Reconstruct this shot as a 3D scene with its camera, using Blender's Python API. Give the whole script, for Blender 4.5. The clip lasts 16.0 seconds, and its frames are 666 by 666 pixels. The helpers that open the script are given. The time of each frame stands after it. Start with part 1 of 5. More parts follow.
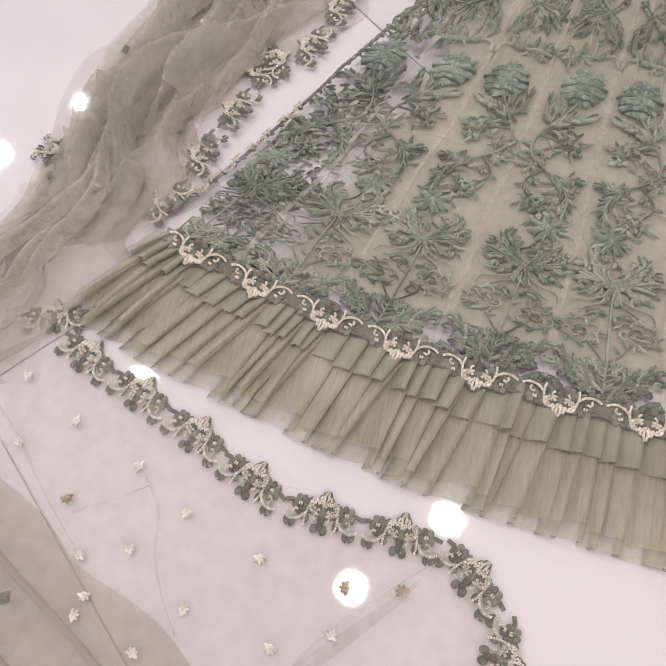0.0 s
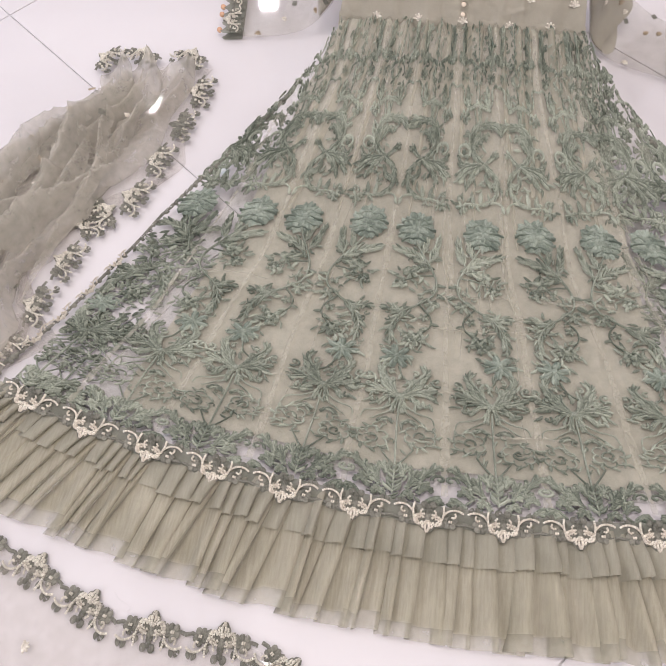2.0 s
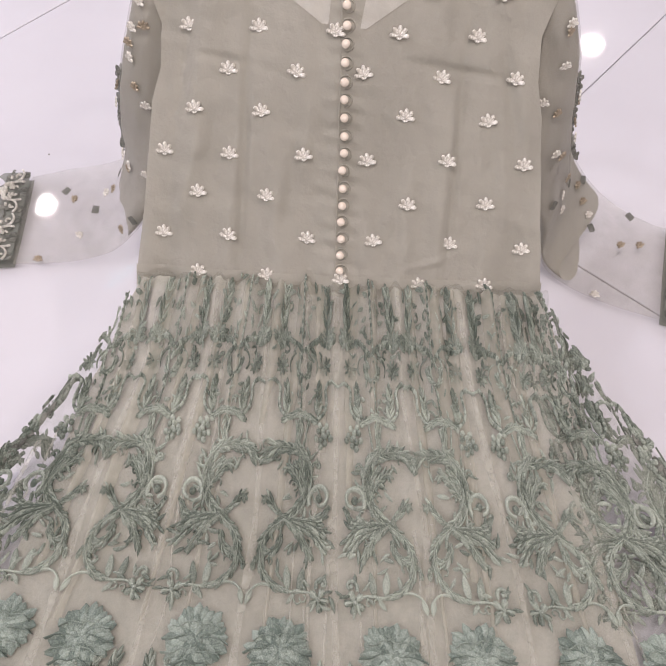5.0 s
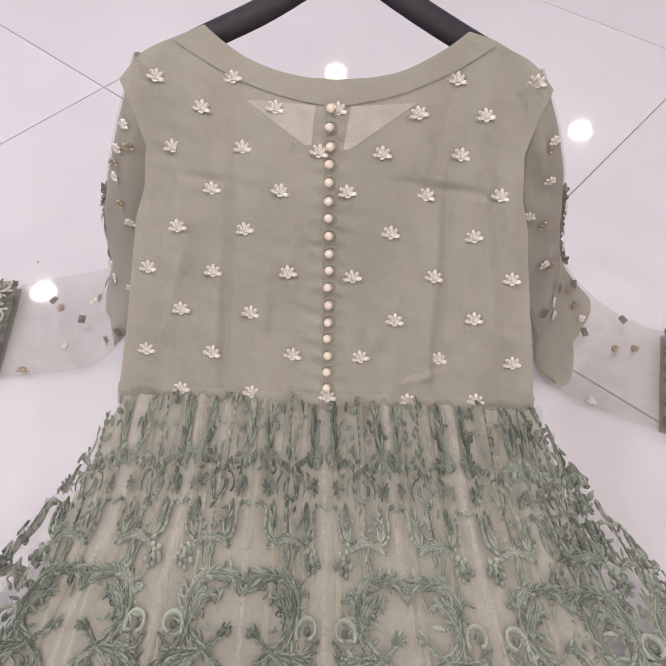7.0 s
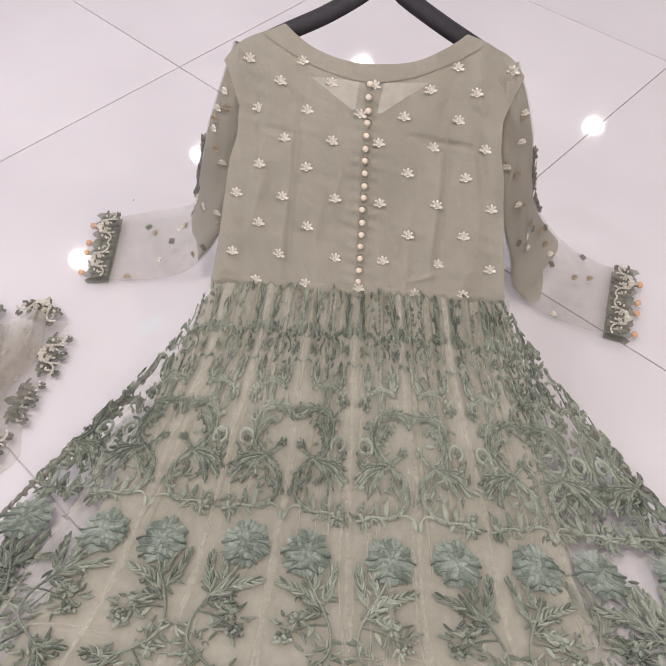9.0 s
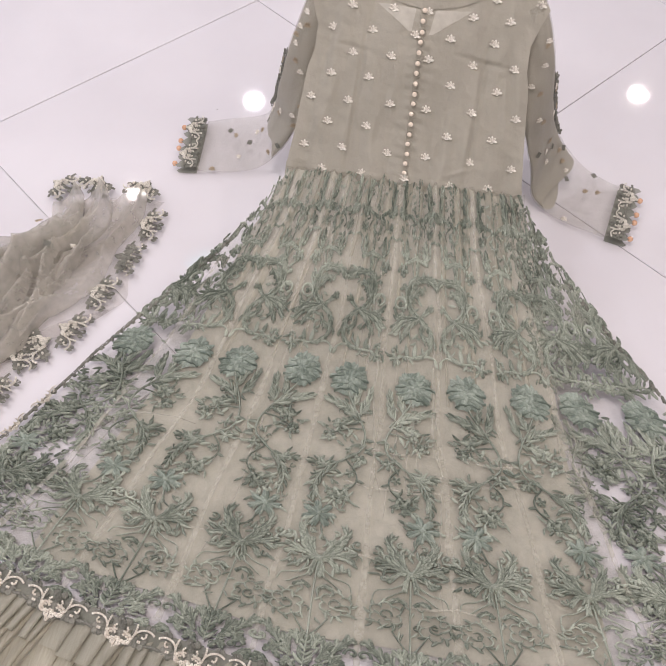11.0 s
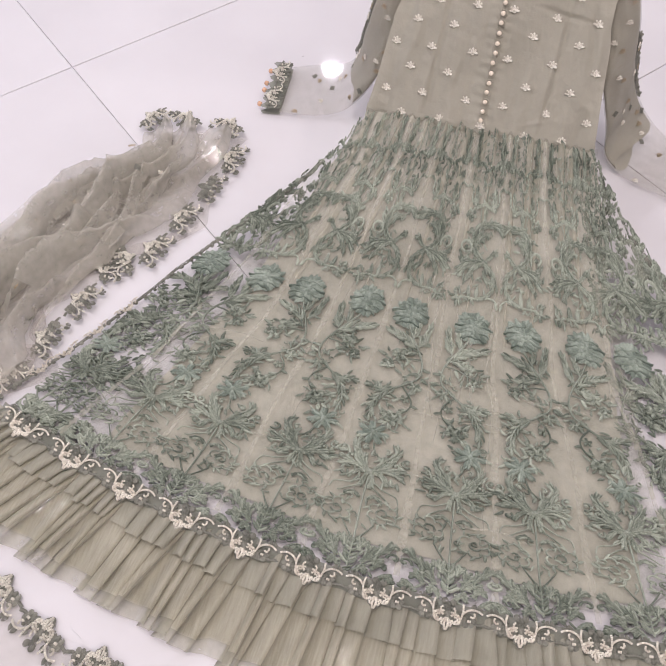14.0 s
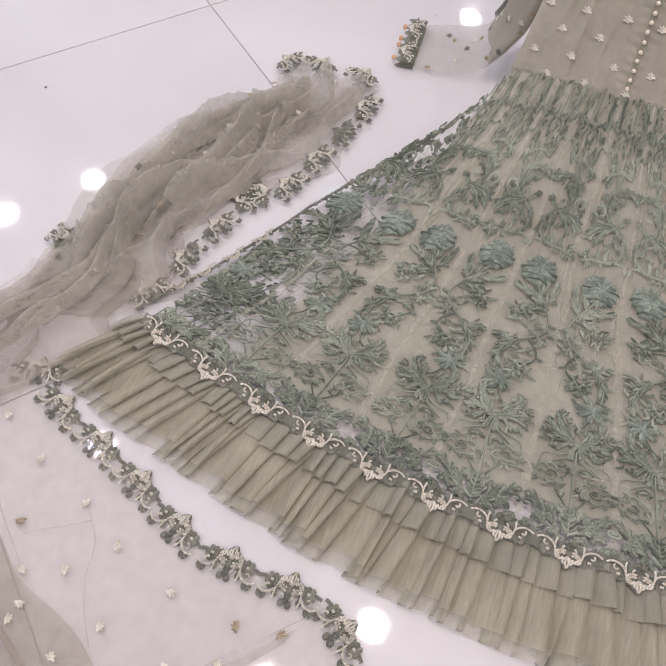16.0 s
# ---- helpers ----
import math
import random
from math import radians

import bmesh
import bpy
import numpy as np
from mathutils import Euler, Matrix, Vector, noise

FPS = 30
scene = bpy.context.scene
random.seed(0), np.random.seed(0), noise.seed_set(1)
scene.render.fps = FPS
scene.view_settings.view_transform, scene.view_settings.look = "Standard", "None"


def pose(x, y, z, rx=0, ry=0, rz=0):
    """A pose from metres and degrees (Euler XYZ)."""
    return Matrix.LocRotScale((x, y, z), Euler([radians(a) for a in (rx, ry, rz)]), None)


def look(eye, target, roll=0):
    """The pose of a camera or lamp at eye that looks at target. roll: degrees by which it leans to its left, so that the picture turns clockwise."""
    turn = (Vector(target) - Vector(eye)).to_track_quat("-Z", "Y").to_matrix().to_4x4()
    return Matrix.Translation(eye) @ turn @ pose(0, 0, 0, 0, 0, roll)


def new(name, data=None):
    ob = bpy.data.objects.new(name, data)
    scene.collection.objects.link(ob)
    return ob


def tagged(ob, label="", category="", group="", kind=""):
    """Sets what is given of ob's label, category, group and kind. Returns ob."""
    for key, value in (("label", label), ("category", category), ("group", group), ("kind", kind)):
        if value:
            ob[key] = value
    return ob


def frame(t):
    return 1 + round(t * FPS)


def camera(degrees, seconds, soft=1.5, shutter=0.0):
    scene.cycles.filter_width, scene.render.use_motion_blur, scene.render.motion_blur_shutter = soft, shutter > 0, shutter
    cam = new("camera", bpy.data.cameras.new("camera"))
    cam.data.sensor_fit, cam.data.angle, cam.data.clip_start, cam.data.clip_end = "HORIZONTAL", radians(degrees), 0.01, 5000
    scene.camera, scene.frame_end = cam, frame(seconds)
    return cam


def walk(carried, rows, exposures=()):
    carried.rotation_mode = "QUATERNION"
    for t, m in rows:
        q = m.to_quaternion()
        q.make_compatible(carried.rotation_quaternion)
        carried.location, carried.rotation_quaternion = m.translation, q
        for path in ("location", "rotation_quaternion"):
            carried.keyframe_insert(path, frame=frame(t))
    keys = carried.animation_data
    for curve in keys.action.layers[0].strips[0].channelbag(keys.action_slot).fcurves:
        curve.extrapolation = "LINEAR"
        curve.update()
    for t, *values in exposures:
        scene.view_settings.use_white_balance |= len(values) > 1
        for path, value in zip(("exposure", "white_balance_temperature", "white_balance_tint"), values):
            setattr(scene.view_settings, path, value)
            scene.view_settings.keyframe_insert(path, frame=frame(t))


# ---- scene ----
cam = camera(48.0, 16.0, soft=0.9)
PATH = [
    (0, (-0.222, -1.181, 0.893), (-0.565, -0.415, -0.923), -9.7),
    (0.5, (-0.182, -1.174, 0.933), (-0.49, -0.362, -0.868), -8.9),
    (1, (-0.144, -1.173, 0.977), (-0.429, -0.295, -0.798), -7.6),
    (1.5, (-0.081, -1.165, 1.014), (-0.336, -0.251, -0.746), -6.1),
    (2, (-0.051, -1.131, 1.041), (-0.244, -0.174, -0.704), -3.9),
    (2.5, (-0.064, -1.068, 1.049), (-0.15, -0.074, -0.685), -0.4),
    (3, (-0.056, -0.966, 1.031), (-0.114, 0.04, -0.696), -0.7),
    (3.5, (-0.018, -0.754, 0.962), (-0.047, 0.255, -0.765), 1.1),
    (4, (0.022, -0.609, 0.872), (-0.022, 0.411, -0.848), 0.6),
    (4.5, (0.022, -0.523, 0.822), (-0.036, 0.496, -0.898), -0.0),
    (5, (0.003, -0.483, 0.795), (-0.046, 0.59, -0.892), 0.7),
    (5.2, (0.005, -0.468, 0.79), (-0.059, 0.633, -0.878), 0.1),
    (7.3, (0.019, -0.436, 0.808), (-0.04, 0.808, -0.756), -0.1),
    (7.5, (0.023, -0.454, 0.815), (-0.042, 0.792, -0.748), -0.3),
    (8, (0.027, -0.52, 0.853), (-0.042, 0.727, -0.709), 0.4),
    (8.5, (0.026, -0.598, 0.913), (-0.057, 0.639, -0.656), 1.0),
    (9, (0.007, -0.725, 0.978), (-0.086, 0.494, -0.605), 0.9),
    (9.5, (-0.005, -0.833, 1.022), (-0.1, 0.382, -0.564), 0.5),
    (9.7, (-0.009, -0.871, 1.043), (-0.106, 0.338, -0.547), 0.6),
    (11.8, (0.053, -1.047, 1.104), (-0.162, 0.051, -0.554), 1.5),
    (12, (0.065, -1.051, 1.102), (-0.16, 0.043, -0.557), 1.4),
    (12.5, (0.079, -1.052, 1.101), (-0.176, 0.031, -0.56), 1.1),
    (13, (0.086, -1.055, 1.101), (-0.197, 0.02, -0.562), 1.0),
    (13.5, (0.07, -1.076, 1.107), (-0.227, -0.008, -0.558), 0.2),
    (14, (0.021, -1.124, 1.106), (-0.279, -0.062, -0.562), -0.0),
    (14.5, (-0.031, -1.17, 1.105), (-0.335, -0.109, -0.563), 0.5),
    (15, (-0.068, -1.211, 1.1), (-0.382, -0.157, -0.57), 2.0),
    (15.5, (-0.09, -1.242, 1.101), (-0.427, -0.203, -0.575), 2.3),
    (16, (-0.122, -1.264, 1.09), (-0.475, -0.253, -0.599), 3.2),
]
EXPOSURES = [(0, -0.06, 6650, 9), (1, 0.03, 6600, 9), (2.5, 0.13, 6480, 9), (4, 0.12, 6380, 12), (5, 0.12, 6340, 12), (8, -0.02, 6540, 9.5), (9, 0.01, 6560, 9), (12, 0.07, 6420, 11), (13, 0.09, 6400, 11), (14.5, 0.08, 6430, 10.5), (15, 0.07, 6440, 10.5), (15.5, -0.04, 6450, 10), (16, -0.12, 6460, 10)]
walk(cam, [(t, look(eye, target, roll)) for t, eye, target, roll in PATH], EXPOSURES)

# ---- world, lamps, exposure ----
world = bpy.data.worlds.new("world")
world.use_nodes = True
world.node_tree.nodes["Background"].inputs[0].default_value = (0.9, 0.93, 1.0, 1)
world.node_tree.nodes["Background"].inputs[1].default_value = 0.3
scene.world = world
CEIL = 2.7
SPOT_POWER = 13.5
LAMPS = [(-1.8, -0.16, 1), (-0.12, -0.47, 0), (-0.48, -0.88, 0), (-3.23, 1.02, 1), (-1.93, 2.56, 0), (-1.35, 3.7, 1),
         (1.66, 4.35, 0), (-0.22, 5.03, 0), (-2.86, 1.5, 1), (-1.02, 4.3, 1),
         # this row is unseen: lamps added to brighten the room
         (1.9, -0.5, 0), (1.9, 1.9, 1), (0.4, -2.6, 0), (-2.0, -2.6, 1), (2.2, -2.6, 0)]


# ---- materials ----
def node_mat(name):
    m = bpy.data.materials.new(name)
    m.use_nodes = True
    nt = m.node_tree
    return m, nt, nt.nodes["Principled BSDF"], nt.nodes["Material Output"]


def add(nt, kind, **values):
    n = nt.nodes.new(kind)
    for k, v in values.items():
        n.inputs[k].default_value = v
    return n


def mottled(nt, low, high, scale, coarse, detail=6.0):
    """A colour that wanders between low and high, fine grain over coarse stains."""
    tc = nt.nodes.new("ShaderNodeTexCoord")
    a = add(nt, "ShaderNodeTexNoise", Scale=scale, Detail=detail)
    b = add(nt, "ShaderNodeTexNoise", Scale=coarse, Detail=3.0)
    for n in (a, b):
        nt.links.new(tc.outputs["Object"], n.inputs["Vector"])
    mid = nt.nodes.new("ShaderNodeMath")
    mid.operation = "ADD"
    nt.links.new(a.outputs["Fac"], mid.inputs[0])
    nt.links.new(b.outputs["Fac"], mid.inputs[1])
    ramp = nt.nodes.new("ShaderNodeMapRange")
    ramp.inputs["From Min"].default_value, ramp.inputs["From Max"].default_value = 0.75, 1.25
    nt.links.new(mid.outputs[0], ramp.inputs["Value"])
    mix = nt.nodes.new("ShaderNodeMix")
    mix.data_type = "RGBA"
    mix.inputs[6].default_value, mix.inputs[7].default_value = (*low, 1), (*high, 1)
    nt.links.new(ramp.outputs[0], mix.inputs[0])
    return mix.outputs[2], a.outputs["Fac"], tc


def solid(name, low, high, rough, scale=300.0, coarse=12.0, bump=0.0, metal=0.0, spec=0.4):
    m, nt, bs, _ = node_mat(name)
    col, fac, _ = mottled(nt, low, high, scale, coarse)
    nt.links.new(col, bs.inputs["Base Color"])
    bs.inputs["Roughness"].default_value, bs.inputs["Metallic"].default_value = rough, metal
    bs.inputs["Specular IOR Level"].default_value = spec
    if bump:
        b = add(nt, "ShaderNodeBump", Strength=bump, Distance=0.001)
        nt.links.new(fac, b.inputs["Height"])
        nt.links.new(b.outputs[0], bs.inputs["Normal"])
    return m


def sheer(name, low, high, cover, swing=0.12, scale=900.0, coarse=14.0, stretch=(1, 1, 1), crumple=0.4):
    """Net or chiffon: part of the light goes straight through between the threads."""
    m, nt, bs, out = node_mat(name)
    col, fac, tc = mottled(nt, low, high, scale, coarse)
    nt.links.new(col, bs.inputs["Base Color"])
    bs.inputs["Roughness"].default_value = 0.75
    bs.inputs["Specular IOR Level"].default_value = 0.15
    bs.inputs["Sheen Weight"].default_value = 0.2
    rumple = add(nt, "ShaderNodeTexNoise", Scale=22.0, Detail=5.0, Roughness=0.6)
    nt.links.new(tc.outputs["Object"], rumple.inputs["Vector"])
    crush = add(nt, "ShaderNodeBump", Strength=crumple, Distance=0.012)
    nt.links.new(rumple.outputs["Fac"], crush.inputs["Height"])
    nt.links.new(crush.outputs[0], bs.inputs["Normal"])
    glow = nt.nodes.new("ShaderNodeBsdfTranslucent")
    nt.links.new(col, glow.inputs["Color"])
    both = add(nt, "ShaderNodeMixShader", Fac=0.3)
    nt.links.new(bs.outputs[0], both.inputs[1])
    nt.links.new(glow.outputs[0], both.inputs[2])
    clear = nt.nodes.new("ShaderNodeBsdfTransparent")
    weave = add(nt, "ShaderNodeTexNoise", Scale=60.0, Detail=5.0)
    tilt = nt.nodes.new("ShaderNodeMapping")
    tilt.inputs["Scale"].default_value = stretch
    nt.links.new(tc.outputs["Object"], tilt.inputs["Vector"])
    nt.links.new(tilt.outputs[0], weave.inputs["Vector"])
    span = add(nt, "ShaderNodeMapRange")
    span.inputs["From Min"].default_value, span.inputs["From Max"].default_value = 0.3, 0.7
    span.inputs["To Min"].default_value, span.inputs["To Max"].default_value = cover - swing, cover + swing
    nt.links.new(weave.outputs["Fac"], span.inputs["Value"])
    mix = nt.nodes.new("ShaderNodeMixShader")
    nt.links.new(span.outputs[0], mix.inputs[0])
    nt.links.new(clear.outputs[0], mix.inputs[1])
    nt.links.new(both.outputs[0], mix.inputs[2])
    nt.links.new(mix.outputs[0], out.inputs["Surface"])
    return m


def stitched(name, dark, light, scale=760.0, gaps=0.16, rough=0.75, metal=0.0, coarse=9.0):
    """Packed thread: small swollen knots, the shade in their seats put into the colour, worn shade to shade, and
    pinholes between them.
    """
    m, nt, bs, out = node_mat(name)
    tc = nt.nodes.new("ShaderNodeTexCoord")
    warp = add(nt, "ShaderNodeTexNoise", Scale=90.0, Detail=3.0)
    shift = add(nt, "ShaderNodeVectorMath")
    shift.operation = "MULTIPLY_ADD"
    shift.inputs[1].default_value = (0.006, 0.006, 0.006)
    cells = nt.nodes.new("ShaderNodeTexVoronoi")
    cells.inputs["Scale"].default_value = scale
    wide = add(nt, "ShaderNodeTexNoise", Scale=coarse, Detail=4.0)
    fine = add(nt, "ShaderNodeTexNoise", Scale=scale * 0.55, Detail=4.0)
    nt.links.new(tc.outputs["Object"], warp.inputs["Vector"])
    nt.links.new(warp.outputs["Color"], shift.inputs[0])
    nt.links.new(tc.outputs["Object"], shift.inputs[2])
    nt.links.new(shift.outputs[0], cells.inputs["Vector"])
    for n in (wide, fine):
        nt.links.new(tc.outputs["Object"], n.inputs["Vector"])
    # colour darkens between knots, standing in for the shade there
    knot = add(nt, "ShaderNodeMapRange")
    knot.inputs["From Min"].default_value, knot.inputs["From Max"].default_value = 0.75, 0.1
    knot.inputs["To Min"].default_value, knot.inputs["To Max"].default_value = 0.20, 0.76
    nt.links.new(cells.outputs["Distance"], knot.inputs["Value"])
    tone = add(nt, "ShaderNodeMapRange")
    tone.inputs["From Min"].default_value, tone.inputs["From Max"].default_value = 0.32, 0.68
    tone.inputs["To Min"].default_value, tone.inputs["To Max"].default_value = -0.22, 0.28
    nt.links.new(wide.outputs["Fac"], tone.inputs["Value"])
    piece = nt.nodes.new("ShaderNodeNewGeometry")
    each = add(nt, "ShaderNodeMapRange")
    each.inputs["To Min"].default_value, each.inputs["To Max"].default_value = -0.30, 0.30
    nt.links.new(piece.outputs["Random Per Island"], each.inputs["Value"])
    first = nt.nodes.new("ShaderNodeMath")
    first.operation = "ADD"
    nt.links.new(knot.outputs[0], first.inputs[0])
    nt.links.new(each.outputs[0], first.inputs[1])
    both = nt.nodes.new("ShaderNodeMath")
    both.operation = "ADD"
    nt.links.new(first.outputs[0], both.inputs[0])
    nt.links.new(tone.outputs[0], both.inputs[1])
    mix = nt.nodes.new("ShaderNodeMix")
    mix.data_type, mix.clamp_factor = "RGBA", True
    mix.inputs[6].default_value, mix.inputs[7].default_value = (*dark, 1), (*light, 1)
    nt.links.new(both.outputs[0], mix.inputs[0])
    nt.links.new(mix.outputs[2], bs.inputs["Base Color"])
    bs.inputs["Roughness"].default_value, bs.inputs["Metallic"].default_value = rough, metal
    bs.inputs["Specular IOR Level"].default_value = 0.25
    b = add(nt, "ShaderNodeBump", Strength=0.8, Distance=0.0008)
    nt.links.new(knot.outputs[0], b.inputs["Height"])
    nt.links.new(b.outputs[0], bs.inputs["Normal"])
    if gaps:
        clear = nt.nodes.new("ShaderNodeBsdfTransparent")
        hole = add(nt, "ShaderNodeMapRange")
        hole.inputs["From Min"].default_value, hole.inputs["From Max"].default_value = 0.30 + gaps * 0.6, 0.38 + gaps * 0.6
        nt.links.new(fine.outputs["Fac"], hole.inputs["Value"])
        over = nt.nodes.new("ShaderNodeMixShader")
        nt.links.new(hole.outputs[0], over.inputs[0])
        nt.links.new(clear.outputs[0], over.inputs[1])
        nt.links.new(bs.outputs[0], over.inputs[2])
        nt.links.new(over.outputs[0], out.inputs["Surface"])
    return m


def glow_mat(name, colour, strength):
    m, nt, bs, out = node_mat(name)
    e = nt.nodes.new("ShaderNodeEmission")
    e.inputs[0].default_value, e.inputs[1].default_value = (*colour, 1), strength
    nt.links.new(e.outputs[0], out.inputs["Surface"])
    return m


TILE = solid("polished_tile", (0.615, 0.593, 0.618), (0.675, 0.654, 0.678), 0.04, 3.0, 1.2, spec=0.34)
GROUT = solid("grout", (0.56, 0.55, 0.56), (0.66, 0.65, 0.66), 0.8, 200)
PAINT = solid("wall_paint", (0.78, 0.77, 0.77), (0.84, 0.83, 0.83), 0.6, 40, 2)
NET = sheer("sage_net", (0.38, 0.378, 0.315), (0.46, 0.457, 0.385), 0.22, 0.12)
DOUBLED = sheer("scarf_doubled", (0.44, 0.385, 0.315), (0.54, 0.48, 0.40), 0.36, 0.06, crumple=0.6)
SEAM = sheer("pressed_net", (0.56, 0.545, 0.46), (0.64, 0.625, 0.54), 0.34, 0.22)
LINING = sheer("beige_lining", (0.55, 0.528, 0.446), (0.66, 0.637, 0.545), 0.90, 0.08, 500, 7.0)
CHIFFON = sheer("sage_chiffon", (0.415, 0.393, 0.332), (0.505, 0.478, 0.406), 0.965, 0.03, 1200, 5.0, crumple=0.55)
SLEEVE = sheer("sleeve_net", (0.50, 0.47, 0.41), (0.58, 0.55, 0.48), 0.16, 0.05)
RUFFLE = sheer("ruffle_net", (0.465, 0.438, 0.345), (0.60, 0.566, 0.455), 0.68, 0.09, stretch=(5, 0.5, 1))
HEM_NET = sheer("hem_net", (0.52, 0.50, 0.405), (0.60, 0.58, 0.48), 0.46, 0.08)
TIER = sheer("ruffle_top", (0.39, 0.378, 0.310), (0.51, 0.490, 0.405), 0.82, 0.06, stretch=(5, 0.5, 1))
VEIL = sheer("scarf_net", (0.54, 0.495, 0.44), (0.64, 0.59, 0.53), 0.24, 0.05)
BUNCH = sheer("scarf_folds", (0.58, 0.553, 0.488), (0.70, 0.668, 0.595), 0.39, 0.05, crumple=0.2)
PLEAT = sheer("scarf_pleats", (0.60, 0.57, 0.505), (0.72, 0.685, 0.61), 0.36, 0.05, crumple=0.2)
THREAD = stitched("green_thread", (0.100, 0.120, 0.096), (0.47, 0.505, 0.425), gaps=0.0)
THREAD_ROSE = stitched("rose_thread", (0.130, 0.162, 0.136), (0.375, 0.425, 0.366), 640.0, 0.0, coarse=30.0)
CORD = stitched("champagne_cord", (0.56, 0.50, 0.42), (0.95, 0.92, 0.84), 520.0, 0.0, 0.35, 0.1, 40.0)
SEQUIN = stitched("ivory_sequin", (0.42, 0.38, 0.31), (0.97, 0.94, 0.87), 420.0, 0.0, 0.3, 0.1, 120.0)
INSET = sheer("yoke_inset", (0.70, 0.675, 0.60), (0.78, 0.755, 0.68), 0.72, 0.06)
SILVER = stitched("silver_cord", (0.44, 0.41, 0.35), (0.88, 0.85, 0.77), 520.0, 0.0, 0.32, 0.1, 40.0)
PATCH = stitched("trim_felt", (0.105, 0.106, 0.090), (0.28, 0.275, 0.236), 480.0, 0.05)
BAND = sheer("trim_band", (0.24, 0.245, 0.208), (0.33, 0.335, 0.288), 0.82, 0.08)
BACKNET = sheer("rear_net", (0.50, 0.48, 0.42), (0.58, 0.56, 0.50), 0.05, 0.02)
BRONZE = solid("antique_gold", (0.24, 0.19, 0.13), (0.52, 0.44, 0.33), 0.35, 900, 60, metal=0.5)
PEARL = solid("pearl", (0.74, 0.62, 0.50), (0.84, 0.75, 0.64), 0.22, 60, 20, spec=0.6)
PEACH = solid("peach_bead", (0.62, 0.34, 0.20), (0.74, 0.46, 0.30), 0.25, 60, 20, spec=0.6)
BLACK = solid("hanger_black", (0.012, 0.011, 0.014), (0.022, 0.02, 0.028), 0.55, 120, 10)
LAMP_WARM = glow_mat("lamp_warm", (1.0, 0.80, 0.56), 5.0)
LAMP_COOL = glow_mat("lamp_cool", (0.28, 0.86, 1.0), 5.0)
WHITE_METAL = solid("white_enamel", (0.7, 0.7, 0.7), (0.8, 0.8, 0.8), 0.4)


# ---- mesh helpers ----
def mesh_ob(name, verts, faces, material, parent=None, label="", smooth=True):
    me = bpy.data.meshes.new(name)
    me.from_pydata([tuple(v) for v in verts], [], faces)
    me.materials.append(material)
    if smooth:
        me.polygons.foreach_set("use_smooth", [True] * len(me.polygons))
    me.update()
    ob = new(name, me)
    if parent is not None:
        ob.parent = parent
    if label:
        tagged(ob, label)
    return ob


def grid(name, fn, nu, nv, material, parent=None, label="", keep=None):
    """A surface fn(u, v), u and v from 0 to 1; keep(u, v) drops cells."""
    verts = [fn(i / nu, j / nv) for j in range(nv + 1) for i in range(nu + 1)]
    faces = []
    for j in range(nv):
        for i in range(nu):
            if keep is None or keep((i + 0.5) / nu, (j + 0.5) / nv):
                a = j * (nu + 1) + i
                faces.append((a, a + 1, a + nu + 2, a + nu + 1))
    return mesh_ob(name, verts, faces, material, parent, label)


def box_ob(name, lo, hi, material, parent=None, label="", bevel=0.0):
    bm = bmesh.new()
    bmesh.ops.create_cube(bm, size=1)
    for v in bm.verts:
        v.co = Vector([(lo[k] + hi[k]) / 2 + v.co[k] * (hi[k] - lo[k]) for k in range(3)])
    if bevel:
        bmesh.ops.bevel(bm, geom=bm.edges[:], offset=bevel, segments=2, affect="EDGES")
    me = bpy.data.meshes.new(name)
    bm.to_mesh(me)
    bm.free()
    me.materials.append(material)
    ob = new(name, me)
    if parent is not None:
        ob.parent = parent
    if label:
        tagged(ob, label)
    return ob


def empty(name, at, label, category, group=""):
    ob = new(name)
    ob.location = at
    return tagged(ob, label, category, group)


def lerp_table(table, t):
    """Straight steps through rows of (t, value)."""
    if t <= table[0][0]:
        return table[0][1]
    for (a, p), (b, q) in zip(table, table[1:]):
        if t <= b:
            return p + (q - p) * (t - a) / (b - a)
    return table[-1][1]


def along(points, n):
    """n + 1 points at even steps along a smooth line through the given ones."""
    pts = [Vector(p) for p in points]
    ext = [2 * pts[0] - pts[1]] + pts + [2 * pts[-1] - pts[-2]]
    fine = []
    for k in range(1, len(ext) - 2):
        p0, p1, p2, p3 = ext[k - 1:k + 3]
        for j in range(12):
            t = j / 12
            fine.append(0.5 * (2 * p1 + (p2 - p0) * t + (2 * p0 - 5 * p1 + 4 * p2 - p3) * t * t + (3 * p1 - p0 - 3 * p2 + p3) * t ** 3))
    fine.append(pts[-1])
    run = [0.0]
    for a, b in zip(fine, fine[1:]):
        run.append(run[-1] + (b - a).length)
    out, k = [], 0
    for i in range(n + 1):
        want = run[-1] * i / n
        while k < len(run) - 2 and run[k + 1] < want:
            k += 1
        f = (want - run[k]) / max(1e-9, run[k + 1] - run[k])
        out.append(fine[k].lerp(fine[k + 1], f))
    return out


